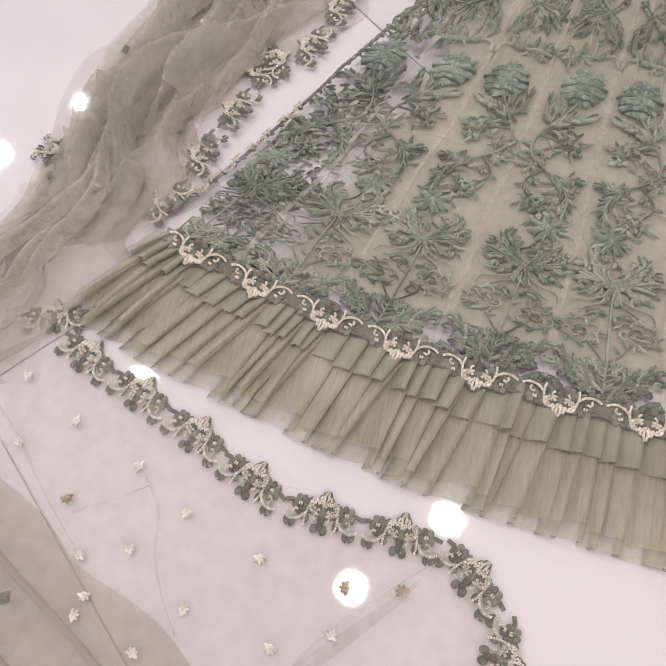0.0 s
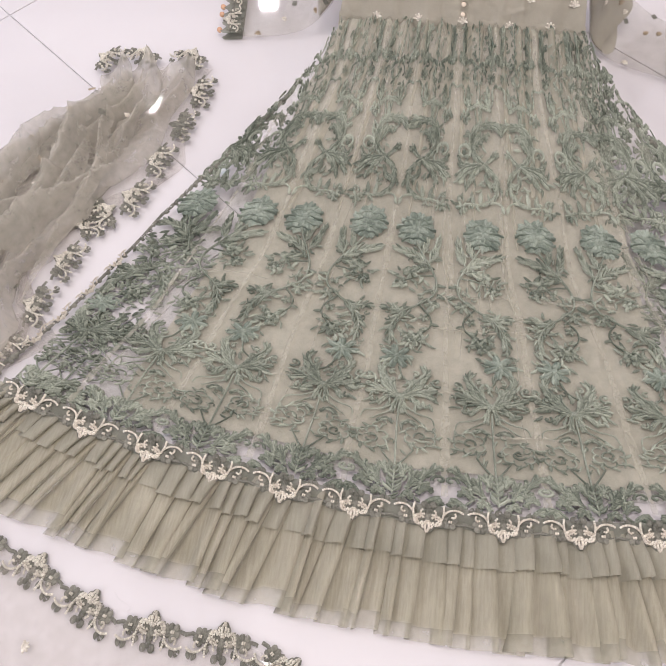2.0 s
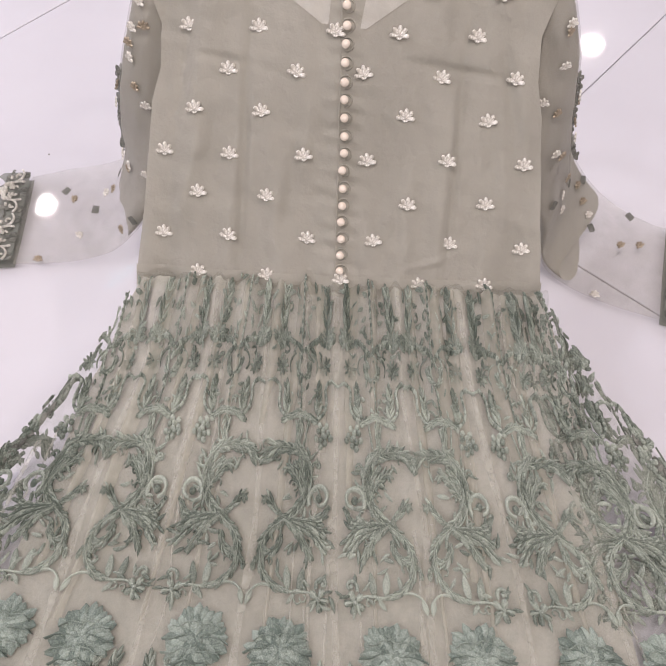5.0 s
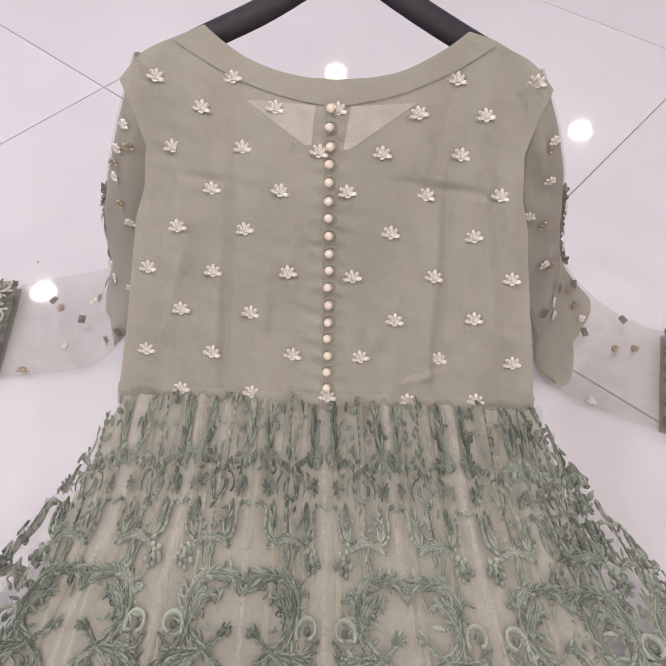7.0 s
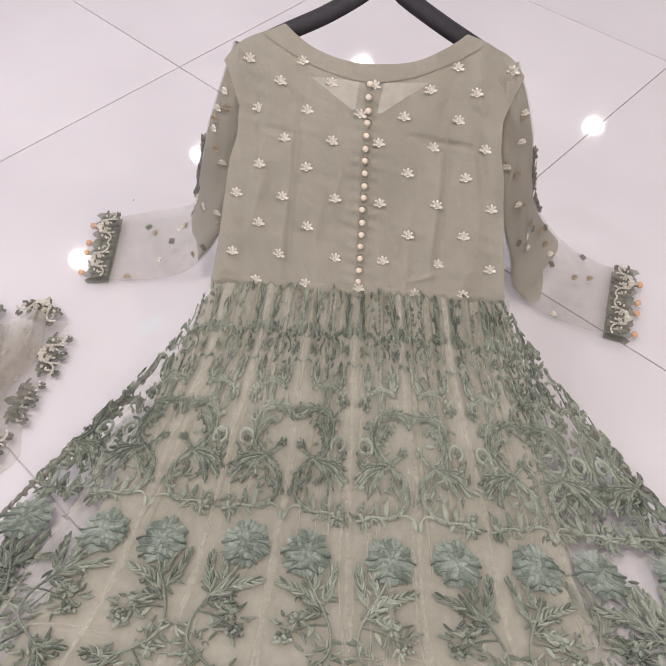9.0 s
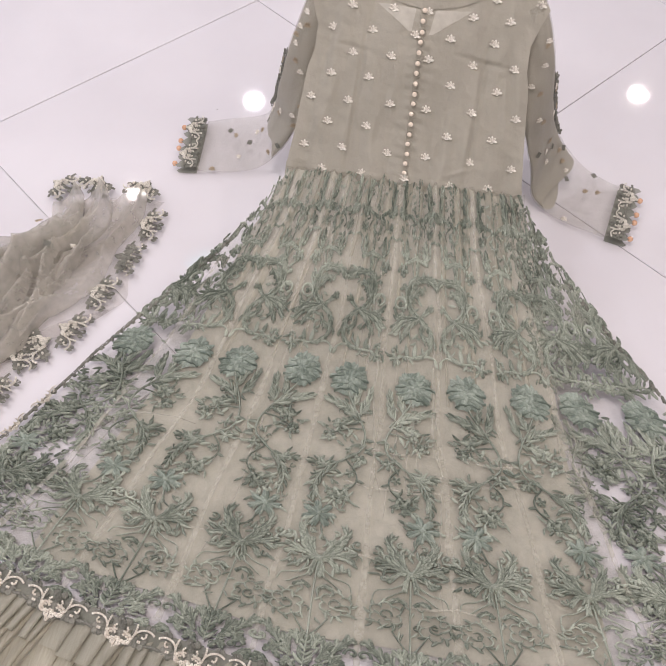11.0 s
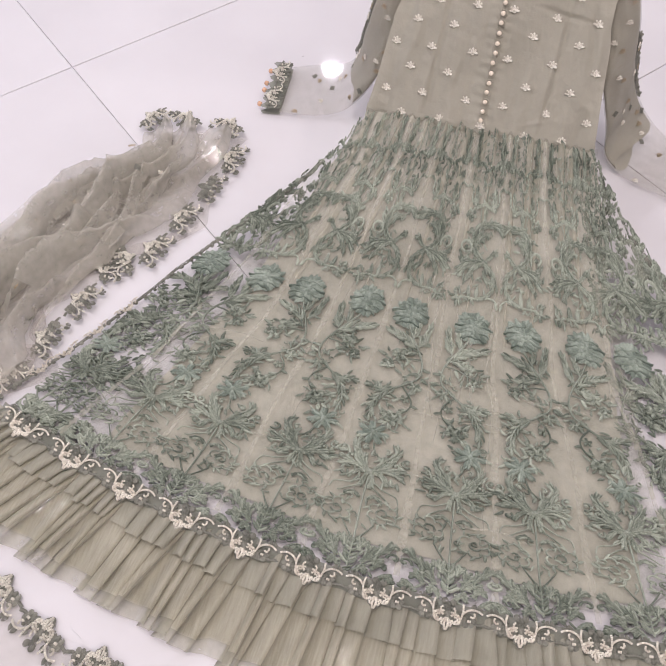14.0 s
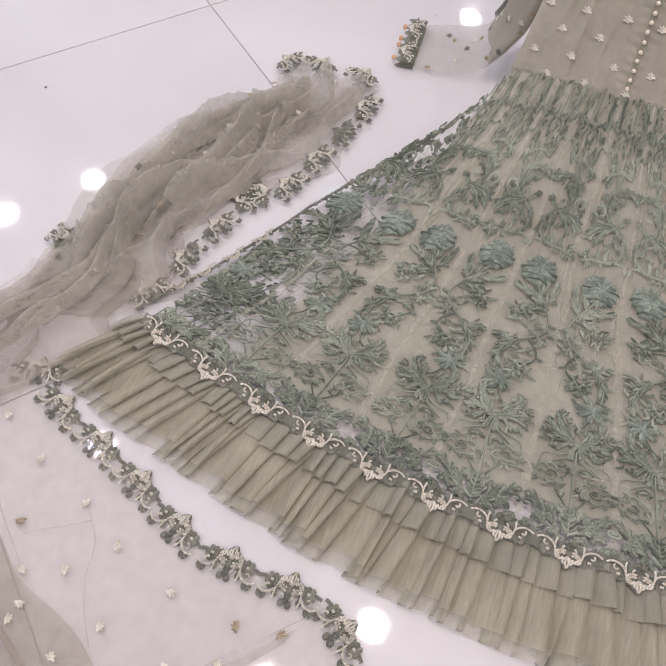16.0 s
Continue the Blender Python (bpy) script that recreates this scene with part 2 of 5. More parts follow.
class Stitch:
    """Raised thread work, drawn in the flat and laid on a surface by lay(x, y, height)."""

    def __init__(self, lay):
        self.v, self.f, self.lay, self.fat = [], [], lay, 1.0

    def leaf(self, x, y, ang, length, width, h=0.0022, bend=0.0):
        """A satin-stitched leaf: two swollen halves with a groove between."""
        n = 6
        c, s = math.cos(ang), math.sin(ang)
        base = len(self.v)
        for k in range(n + 1):
            t = k / n
            w = 0.0 if k == n else self.fat * width * math.sin(math.pi * min(1, 0.08 + 0.92 * t)) ** 0.75 * (1 - 0.2 * t)
            px, off = length * t, bend * length * t * t
            for side, hh in ((-0.5, 0.0001), (-0.3, h), (0, h * 0.45), (0.3, h), (0.5, 0.0001)):
                q = off + side * w
                self.v.append(self.lay(x + px * c - q * s, y + px * s + q * c, hh if 0 < k < n else 0.0004))
        for k in range(n):
            a = base + 5 * k
            self.f += [(a + j, a + 5 + j, a + 6 + j, a + 1 + j) for j in range(4)]

    def cord(self, pts, width, h=0.002, taper=0.35):
        base, n = len(self.v), len(pts)
        for k, (x, y) in enumerate(pts):
            x0, y0 = pts[max(0, k - 1)]
            x1, y1 = pts[min(n - 1, k + 1)]
            d = math.hypot(x1 - x0, y1 - y0) or 1
            nx, ny = -(y1 - y0) / d, (x1 - x0) / d
            w = self.fat * width * (1 - (1 - taper) * k / max(1, n - 1)) / 2
            rim = ((-1, 0.0001), (-0.6, h * 0.8), (0, h), (0.6, h * 0.8), (1, 0.0001))
            for side, hh in rim:
                self.v.append(self.lay(x + nx * w * side, y + ny * w * side, hh))
        for k in range(n - 1):
            a = base + 5 * k
            self.f += [(a + j, a + 5 + j, a + 6 + j, a + 1 + j) for j in range(4)]

    def arc(self, x, y, r, a0, a1, width, h=0.002, shrink=1.0, n=12, taper=0.5):
        self.cord([(x + r * (1 - (1 - shrink) * k / n) * math.cos(a0 + (a1 - a0) * k / n),
                    y + r * (1 - (1 - shrink) * k / n) * math.sin(a0 + (a1 - a0) * k / n)) for k in range(n + 1)], width, h, taper)

    def disc(self, x, y, r, h=0.002, n=8, wob=0.12, rng=random):
        base = len(self.v)
        self.v.append(self.lay(x, y, h))
        for ring, hh in ((0.7, h * 0.95), (1.0, 0.0002)):
            for k in range(n):
                a = 2 * math.pi * k / n
                rr = r * ring * (1 + wob * rng.uniform(-1, 1))
                self.v.append(self.lay(x + rr * math.cos(a), y + rr * math.sin(a), hh))
        for k in range(n):
            k2 = (k + 1) % n
            self.f += [(base, base + 1 + k, base + 1 + k2), (base + 1 + k, base + 1 + n + k, base + 1 + n + k2, base + 1 + k2)]

    def round_flower(self, x, y, r, petals=5, turn=0.0, h=0.002):
        for k in range(petals):
            a = turn + 2 * math.pi * k / petals
            self.disc(x + 0.58 * r * math.cos(a), y + 0.58 * r * math.sin(a), r * 0.44, h, 9, 0.06)
        self.disc(x, y, r * 0.4, h * 1.2, 7)

    def ring(self, x, y, rx, ry, ang, width, h=0.003):
        c, s = math.cos(ang), math.sin(ang)
        pts = [(rx * math.cos(2 * math.pi * k / 14), ry * math.sin(2 * math.pi * k / 14)) for k in range(15)]
        self.cord([(x + a * c - b * s, y + a * s + b * c) for a, b in pts], width, h, 1)

    def flower(self, x, y, r, petals=6, turn=0.0, h=0.0025, fat=0.75):
        for k in range(petals):
            a = turn + 2 * math.pi * k / petals
            self.leaf(x + 0.15 * r * math.cos(a), y + 0.15 * r * math.sin(a), a, r * 0.95, r * fat, h)
        self.disc(x, y, r * 0.24, h * 1.3, 6)

    def make(self, name, material, parent, label="", kind=""):
        return tagged(mesh_ob(name, self.v, self.f, material, parent, label), kind=kind)


# ---- the room ----
room = tagged(new("floor"), "glossy white polished porcelain floor tiles with thin grey joints", "floor", kind="structure")
AX = Vector((0.62, 0.785)).normalized()
BX = Vector((0.785, -0.62)).normalized()
CORNER, STEP = Vector((-0.465, 0.755)), 0.80
mesh_ob("joint_bed", [(-6, -6, -0.004), (6, -6, -0.004), (6, 8, -0.004), (-6, 8, -0.004)], [(0, 1, 2, 3)], GROUT, room, "thin grey tile joints")
gap = 0.0011
tile_bm = bmesh.new()
bmesh.ops.create_cube(tile_bm, size=1)
for v in tile_bm.verts:
    v.co = Vector((v.co.x * (STEP - 2 * gap), v.co.y * (STEP - 2 * gap), v.co.z * 0.01 - 0.005))
bmesh.ops.bevel(tile_bm, geom=[e for e in tile_bm.edges if all(v.co.z > -0.001 for v in e.verts)], offset=0.0007, segments=1, affect="EDGES")
tile_me = bpy.data.meshes.new("tile")
tile_bm.to_mesh(tile_me)
tile_bm.free()
tile_me.materials.append(TILE)
for i in range(-8, 9):
    for j in range(-8, 9):
        c = CORNER + AX * STEP * (i + 0.5) + BX * STEP * (j + 0.5)
        if abs(c.x) < 4.4 and -3.9 < c.y < 6.6:
            ob = new("tile", tile_me)
            ob.parent = room
            ob.matrix_basis = pose(c.x, c.y, 0, 0, 0, math.degrees(math.atan2(AX.y, AX.x)))
for name, lo, hi in (("wall_north", (-4.1, 6.2, 0.0), (4.1, 6.3, CEIL)), ("wall_south", (-4.1, -3.6, 0.0), (4.1, -3.5, CEIL)),
                     ("wall_west", (-4.1, -3.5, 0.0), (-4.0, 6.2, CEIL)), ("wall_east", (4.0, -3.5, 0.0), (4.1, 6.2, CEIL))):
    tagged(box_ob(name, lo, hi, PAINT), "plain white painted shop wall", "wall", kind="structure")
tagged(box_ob("ceiling", (-4.1, -3.6, CEIL), (4.1, 6.3, CEIL + 0.1), PAINT), "plain white painted ceiling", "ceiling", kind="structure")


def downlight(x, y, cool):
    tint = (0.94, 0.92, 1.0) if cool else (1.0, 0.90, 0.86)
    top = empty("ceiling_light", (x, y, CEIL), "round recessed white ceiling downlight, switched on", "ceiling light", "ceiling lights")
    n, r = 24, 0.064
    ring = [(q * math.cos(2 * math.pi * k / n), q * math.sin(2 * math.pi * k / n), z) for q, z in ((r, -0.004), (r + 0.004, -0.010), (r + 0.02, -0.006), (r + 0.022, 0.0)) for k in range(n)]
    mesh_ob("rim", ring, [(q * n + k, q * n + (k + 1) % n, (q + 1) * n + (k + 1) % n, (q + 1) * n + k) for q in range(3) for k in range(n)], WHITE_METAL, top)
    mesh_ob("diffuser", [(r * math.cos(2 * math.pi * k / n), r * math.sin(2 * math.pi * k / n), -0.005) for k in range(n)], [tuple(reversed(range(n)))],
            LAMP_COOL if cool else LAMP_WARM, top, "glowing frosted disc")
    la = bpy.data.lights.new("spot_glow", "AREA")
    la.shape, la.size, la.energy, la.color = "DISK", 0.14, SPOT_POWER, tint
    ob = new("spot_glow", la)
    ob.location = (x, y, CEIL - 0.012)


# includes the five added fill lamps, built as the same fitting
for x, y, cool in LAMPS:
    downlight(x, y, cool)
tube = empty("ceiling_tube", (-1.34, 2.03, CEIL), "slim white ceiling tube light, switched on", "ceiling light", "ceiling lights")
tube.rotation_euler = (0, 0, radians(52))
box_ob("housing", (-0.11, -0.03, -0.03), (0.11, 0.03, 0.0), WHITE_METAL, tube, bevel=0.004)
box_ob("lamp", (-0.09, -0.018, -0.045), (0.09, 0.018, -0.03), LAMP_COOL, tube, "glowing tube", bevel=0.004)

# ---- the dress: forms ----
HALF = [(0.0, 0.214), (0.03, 0.214), (0.08, 0.262), (0.19, 0.362), (0.296, 0.455), (0.376, 0.512), (0.535, 0.592), (0.73, 0.70), (0.86, 0.775), (1.1, 0.9)]
MID = [(0.0, -0.012), (0.23, 0.004), (0.376, 0.018), (0.535, 0.025), (0.73, 0.046), (1.1, 0.06)]
RISE = [(0.0, 0.172), (0.03, 0.171), (0.06, 0.146), (0.10, 0.117), (0.15, 0.099), (0.20, 0.078), (0.25, 0.055), (0.30, 0.036), (0.355, 0.021), (0.42, 0.013), (0.55, 0.010), (1.1, 0.010)]


def hem_y(x):
    return -0.845 + (x - 0.06) ** 2 / 4.4


def gore_x(i, y):
    return -0.045 + i * (0.0584 + 0.105 * max(0.0, -y))


def skirt_z(x, y):
    v = max(0.0, -y)
    u = (x - lerp_table(MID, v)) / lerp_table(HALF, v)
    z = lerp_table(RISE, v)
    drop = min(1.0, v / 0.16)
    z = 0.010 + (z - 0.010) * (1 - drop * 0.22 * min(1.0, abs(u)) ** 2.6)
    g = (x + 0.045) / (0.0584 + 0.105 * v)
    fold = math.cos(2 * math.pi * (g - 0.5))
    z += 0.0022 * max(0, fold) ** 3 * min(1, v / 0.1) + 0.0048 * math.exp(-max(0.0, v - 0.03) / 0.10) * min(1, v / 0.04) * (math.cos(4 * math.pi * g) + 0.7 * math.cos(9.3 * math.pi * g + 7 * v) + 0.5 * noise.noise((g * 6.0, v * 5, 3.0)))
    z += 0.003 * noise.noise((x * 9, y * 6, 0.3)) * min(1, v / 0.05)
    return z


def on_skirt(lift):
    return lambda x, y, h: (x, y, skirt_z(x, y) + lift + h)


UP = Vector((0, 0.648, 0.761))
OUT = Vector((0, -0.761, 0.648))
BASE = Vector((0, -0.009, 0.164))


def bodice_half(s):
    return lerp_table([(-0.03, 0.214), (0.0, 0.211), (0.06, 0.203), (0.13, 0.196), (0.165, 0.193), (0.20, 0.184), (0.24, 0.182), (0.275, 0.194), (0.30, 0.205), (0.33, 0.20)], s)


def bodice_mid(s):
    return -0.014 + 0.002 * s


BODICE_FOLDS = [(-0.118, -0.03, -0.108, 0.26, 0.0042, -0.0065), (0.094, -0.03, 0.100, 0.26, 0.0042, -0.0065), (-0.19, 0.02, -0.15, 0.16, 0.007, 0.004), (0.155, 0.04, 0.135, 0.20, 0.007, 0.004),
                (0.03, 0.215, 0.15, 0.20, 0.004, -0.006), (-0.17, 0.215, -0.10, 0.205, 0.004, -0.0035), (0.02, 0.02, 0.07, 0.14, 0.009, 0.003), (-0.09, 0.03, -0.05, 0.15, 0.010, 0.003), (0.05, 0.01, 0.11, 0.03, 0.004, 0.0025), (-0.05, 0.20, -0.075, 0.03, 0.006, -0.003), (0.13, 0.26, 0.16, 0.12, 0.006, -0.004), (-0.165, 0.27, -0.185, 0.10, 0.007, -0.004), (0.045, 0.12, 0.04, 0.0, 0.005, -0.003)]


def on_bodice(x, s, h):
    u = (x - bodice_mid(s)) / bodice_half(s)
    bulge = 0.016 * (1 - min(1, abs(u)) ** 2.2)
    bulge += 0.005 * noise.noise((x * 11, s * 7, 2.0)) + 0.0085 * noise.noise((x * 34, s * 6, 5.0)) + 0.0014 * noise.noise((x * 70 + 20 * s, s * 24, 15.0)) + 0.0012 * noise.noise((x * 30 + s * 40, s * 50, 8.0)) + 0.0018 * math.exp(-((abs(u) - 0.55) / 0.035) ** 2) * math.cos(30 * s + 3 * u)
    for x0, s0, x1, s1, w, amp in BODICE_FOLDS:
        t = max(0.0, min(1.0, ((x - x0) * (x1 - x0) + (s - s0) * (s1 - s0)) / ((x1 - x0) ** 2 + (s1 - s0) ** 2)))
        d = math.hypot(x - x0 - t * (x1 - x0), s - s0 - t * (s1 - s0))
        bulge += amp * math.exp(-(d / w) ** 2) * math.sin(math.pi * min(0.98, max(0.02, t)))
    bulge += 0.0011 * math.exp(-((x + 0.014) / 0.02) ** 2) * math.sin(s * 376 + 40 * x)
    return tuple(Vector((x, 0, 0)) + BASE + UP * s + OUT * (bulge + h))


def neck_s(x):
    """The neckline's upper edge."""
    q = abs(x + 0.013) / 0.122
    return 0.303 + 0.046 * min(1.0, q) ** 2.4


def top_s(x):
    """The upper outline, neck and shoulders."""
    q = abs(x + 0.013)
    if q < 0.122:
        return neck_s(x)
    return 0.349 - 0.030 * (q - 0.122) / 0.08 - 0.020 * max(0.0, (q - 0.172) / 0.028) ** 2


dress = empty("dress", (0, 0, 0), "sage green embroidered net gown spread over white tiles", "dress")

# bodice: front, back, neckband, waist seam
def bodice_sheet(back):
    def fn(u, v):
        a = 2 * u - 1
        top = top_s(bodice_mid(0.3) + a * 0.2)
        s = -0.020 + v * (top + 0.020)
        x = bodice_mid(s) + a * bodice_half(s)
        if back:
            return tuple(Vector(on_bodice(x, s, 0)) - OUT * (0.012 + 0.03 * (1 - a * a)))
        return on_bodice(x, s, 0)
    return fn


bodice = grid("bodice_front", bodice_sheet(False), 130, 150, CHIFFON, dress, "plain sage chiffon front")
grid("bodice_back", bodice_sheet(True), 40, 40, CHIFFON, dress)
for (xa, sa), (xb, sb), (xc, sc) in (((-0.096, 0.283), (-0.030, 0.279), (-0.036, 0.243)), ((0.003, 0.279), (0.064, 0.284), (0.000, 0.240))):
    grid("yoke_inset", lambda u, v: on_bodice((xa + (xb - xa) * u) * (1 - v) + xc * v + 0.006 * v * (u - 0.5), (sa + (sb - sa) * u) * (1 - v) + sc * v, 0.0012), 12, 8, INSET, bodice, "pale sheer triangle below the neckband")


def band(u, v):
    x = -0.013 + (2 * u - 1) * 0.121
    q = (2 * u - 1)
    out = 0.024 * v
    return on_bodice(x * (1 + 0.22 * v * abs(q)), neck_s(x) - out * (1 - 0.45 * abs(q)), 0.0025)


grid("neckband", band, 40, 4, CHIFFON, bodice, "doubled sage neckband")
grid("waist_seam", lambda u, v: on_bodice(bodice_mid(0) + (2 * u - 1) * 0.212, 0.003 - 0.012 * v, 0.0012 + 0.0008 * math.sin(math.pi * v)), 60, 4, CHIFFON, bodice)


def skirt_sheet(lift, inset, v1, y_scale=1.0):
    def fn(u, v):
        d = 0.012 + (v1 - 0.012) * v
        x = lerp_table(MID, d) + (2 * u - 1) * (lerp_table(HALF, d) - inset)
        t = d / 0.845
        y = -0.008 - d + t * t * ((x - 0.06) ** 2 / 4.4)
        return (x, y, skirt_z(x, y) + lift)
    return fn


LINED_FROM = [(0, -0.21), (0.1, -0.27), (0.34, -0.345), (0.7, -0.46), (0.8, -0.48)]
LINED_TO = [(0, 0.19), (0.1, 0.24), (0.34, 0.295), (0.7, 0.365), (0.8, 0.38)]


def netted(u, v):
    """The net spans the lined middle; sides and hem are open cutwork."""
    d = 0.012 + 0.833 * v
    x = lerp_table(MID, d) + (2 * u - 1) * lerp_table(HALF, d)
    wander = 0.02 * noise.noise((x * 4, d * 7, 2.2))
    return d < 0.20 or (lerp_table(LINED_FROM, d) - 0.035 + wander < x < lerp_table(LINED_TO, d) + 0.035 + wander and d < 0.785 + 0.4 * wander)


net = grid("outer_net", skirt_sheet(0.0, 0.0, 0.845), 170, 150, NET, dress, "sheer sage net overskirt", netted)


def lining_sheet(u, v):
    d = 0.014 + 0.748 * v
    lo, hi = lerp_table(LINED_FROM, d), lerp_table(LINED_TO, d)
    x = lo + (hi - lo) * u
    y = -0.008 - d + (d / 0.845) ** 2 * ((x - 0.06) ** 2 / 4.4) + 0.006 * noise.noise((x * 6, 0, 0)) * (v > 0.9)
    return (x, y, max(0.004, skirt_z(x, y) - 0.005 + 0.002 * noise.noise((x * 20, y * 14, 4))))


grid("lining", lining_sheet, 90, 90, LINING, dress, "beige lining under the net")
grid("back_panel", lambda u, v: ((lambda p: (p[0], p[1], max(0.003, p[2] * (0.25 + 0.3 * v))))(skirt_sheet(-0.004, 0.006, 0.84)(u, v))), 60, 60, BACKNET, dress, "sheer rear panel lying on the floor")


# gore seams
def seam(i):
    d0 = next(d / 100 for d in range(3, 80) if abs(gore_x(i + 0.5, -d / 100) - lerp_table(MID, d / 100)) < lerp_table(HALF, d / 100) - 0.03)

    def fn(u, v):
        d = d0 + (0.80 - d0) * v
        y = -0.008 - d
        x = gore_x(i + 0.5, y) + (u - 0.5) * (0.005 + 0.009 * v) * (0.6 + 1.2 * abs(noise.noise((i * 3, d * 9, 6)))) + 0.010 * noise.noise((i, d * 6, 1))
        lift = (x - 0.06) ** 2 / 4.4 * (d / 0.845) ** 2
        return (x, y + lift, skirt_z(x, y + lift) + 0.0008)
    return fn


for i in range(-4, 4):
    grid("gore_seam", seam(i), 2, 60, SEAM, net, "pale pressed seam")


# net doubled into soft gathers below the waist
def gather(x0, w, length, lean):
    def fn(u, v):
        d = 0.024 + length * v
        y = -0.004 - d
        spread = (0.0584 + 0.105 * d) / 0.061
        x = -0.02 + x0 * spread + lean * v + (u - 0.5) * w * (0.6 + 0.6 * math.sin(math.pi * min(1, 0.2 + v)))
        return (x, y, skirt_z(x, y) + 0.001 + 0.004 * math.sin(math.pi * u) * (1 - 0.7 * v))
    return fn


gat = random.Random(21)
for k in range(15):
    grid("gather", gather(-0.185 + 0.026 * k + gat.uniform(-0.008, 0.008), gat.uniform(0.006, 0.014), gat.uniform(0.12, 0.36), gat.uniform(-0.012, 0.012)), 5, 30, HEM_NET, net, "pale doubled gather of net")


# soft creases pressed into the net, most of them down the length
crs = random.Random(33)
for k in range(34):
    st = Stitch(on_skirt(0.0030))
    if k < 24:
        g0, v0 = crs.uniform(-3.8, 4.2), crs.uniform(0.03, 0.5)
        v1 = min(0.79, v0 + crs.uniform(0.08, 0.30))
        line = [(gore_x(g0 + 0.10 * math.sin(5 * t + k) * t, -v0 - (v1 - v0) * t), -v0 - (v1 - v0) * t) for t in (0, 0.25, 0.5, 0.75, 1)]
    else:
        x0, v0 = crs.uniform(-0.42, 0.20), crs.choice((0.47, 0.50, 0.53, 0.62, 0.66, 0.70)) + crs.uniform(-0.01, 0.01)
        line = [(x0 + 0.04 * q, -v0 - 0.004 * math.sin(2 * q + k)) for q in range(4)]
    st.cord([(p.x, p.y) for p in along([(x, y, 0) for x, y in line], 24)], crs.uniform(0.002, 0.006), 0.0010, 0.4)
    st.make("crease", SEAM, net, "thin pale crease in the net")


# ---- embroidery on the skirt ----
class GoreStitch(Stitch):
    """Drawn in a gore's own axes: a across, v down from the waist."""

    def fine(self, pts, n):
        return [(p.x, p.y) for p in along([(x, y, 0) for x, y in pts], n)]

    def petal(self, x, y, ang, length, width, h=0.0024, bend=0.0):
        """One small satin-stitched tongue, highest along its middle."""
        base, c, s = len(self.v), math.cos(ang), math.sin(ang)
        for t, w, hh in ((0.0, 0.45, 0.7), (0.35, 1.0, 1.0), (0.75, 0.8, 0.9), (1.0, 0.12, 0.25)):
            off = bend * length * t * t
            for side in (-0.5, -0.14, 0.14, 0.5):
                q = off + side * width * w
                self.v.append(self.lay(x + length * t * c - q * s, y + length * t * s + q * c, h * hh if abs(side) < 0.4 else 0.0001))
        for k in range(3):
            a = base + 4 * k
            self.f += [(a + j, a + 4 + j, a + 5 + j, a + 1 + j) for j in range(3)]

    def frond(self, pts, width, lobes=6, h=0.0024, n=20, tip=0.12, root=0.35):
        """Acanthus leaf along a line: a corded spine with overlapping tongues down both sides."""
        width *= 1.25
        run = sum(math.hypot(q[0] - p[0], q[1] - p[1]) for p, q in zip(pts, pts[1:]))
        n = max(5, int(run / 0.0032))
        line = self.fine(pts, n)
        for k in range(n):
            t = (k + 0.5) / n
            (x, y), (x1, y1) = line[k], line[k + 1]
            a = math.atan2(y1 - y, x1 - x)
            swell = root + (1 - root) * math.sin(math.pi * min(1.0, t * 1.25) * 0.5) if t < 0.8 else 1 - (1 - tip) * ((t - 0.8) / 0.2) ** 1.6
            w = 0.5 * width * swell * (0.72 + 0.28 * abs(math.sin(math.pi * lobes * t)))
            for side in (-1, 1):
                g = a + side * (0.95 - 0.35 * t) * self.rng.uniform(0.8, 1.2)
                self.petal(x, y, g, max(0.004, w * 1.85), 0.0038, h, -side * 0.4)
        self.cord(line, min(0.0020, width * 0.3), h * 1.3, 0.6)

    def feather(self, pts, n, length, width, spread=0.55, stem=0.0024):
        """A stem with narrow pointed leaflets that lean towards its tip."""
        line = self.fine(pts, max(10, n * 2))
        self.cord(line, stem, 0.0018)
        for k in range(n):
            j = int((k + 0.6) / n * (len(line) - 2))
            (x, y), (x1, y1) = line[j], line[j + 1]
            a = math.atan2(y1 - y, x1 - x)
            for side in (-1, 1):
                ll = length * self.rng.uniform(0.8, 1.15) * (1.1 - 0.4 * k / n)
                self.petal(x, y, a + side * (spread + 0.25) * self.rng.uniform(0.85, 1.15), ll, width * 0.9, 0.0028, -side * 0.35)
        self.petal(*line[-2], math.atan2(line[-1][1] - line[-3][1], line[-1][0] - line[-3][0]), length * 0.8, width, 0.0024)

    def curl(self, x, y, r, a0, way, width=0.0034, turns=4.8):
        self.arc(x, y, r, a0, a0 + way * turns, width, 0.0020, shrink=0.3, n=18, taper=0.8)
        self.disc(x, y, r * 0.34, 0.002, 7)

    def blossom(self, x, y, r, petals, turn=0.0, h=0.0024):
        """Open flower of notched petals round a knotted eye."""
        for k in range(petals):
            a = turn + 2 * math.pi * k / petals
            for q in (-0.28, 0.28, 0):
                self.petal(x + 0.15 * r * math.cos(a), y + 0.15 * r * math.sin(a), a + q * 4.5 / petals, r * (0.90 if q == 0 else 0.84), r * 2.0 / petals, h * (1.25 if q == 0 else 0.85))
        self.disc(x, y, r * 0.26, h * 1.4, 7)

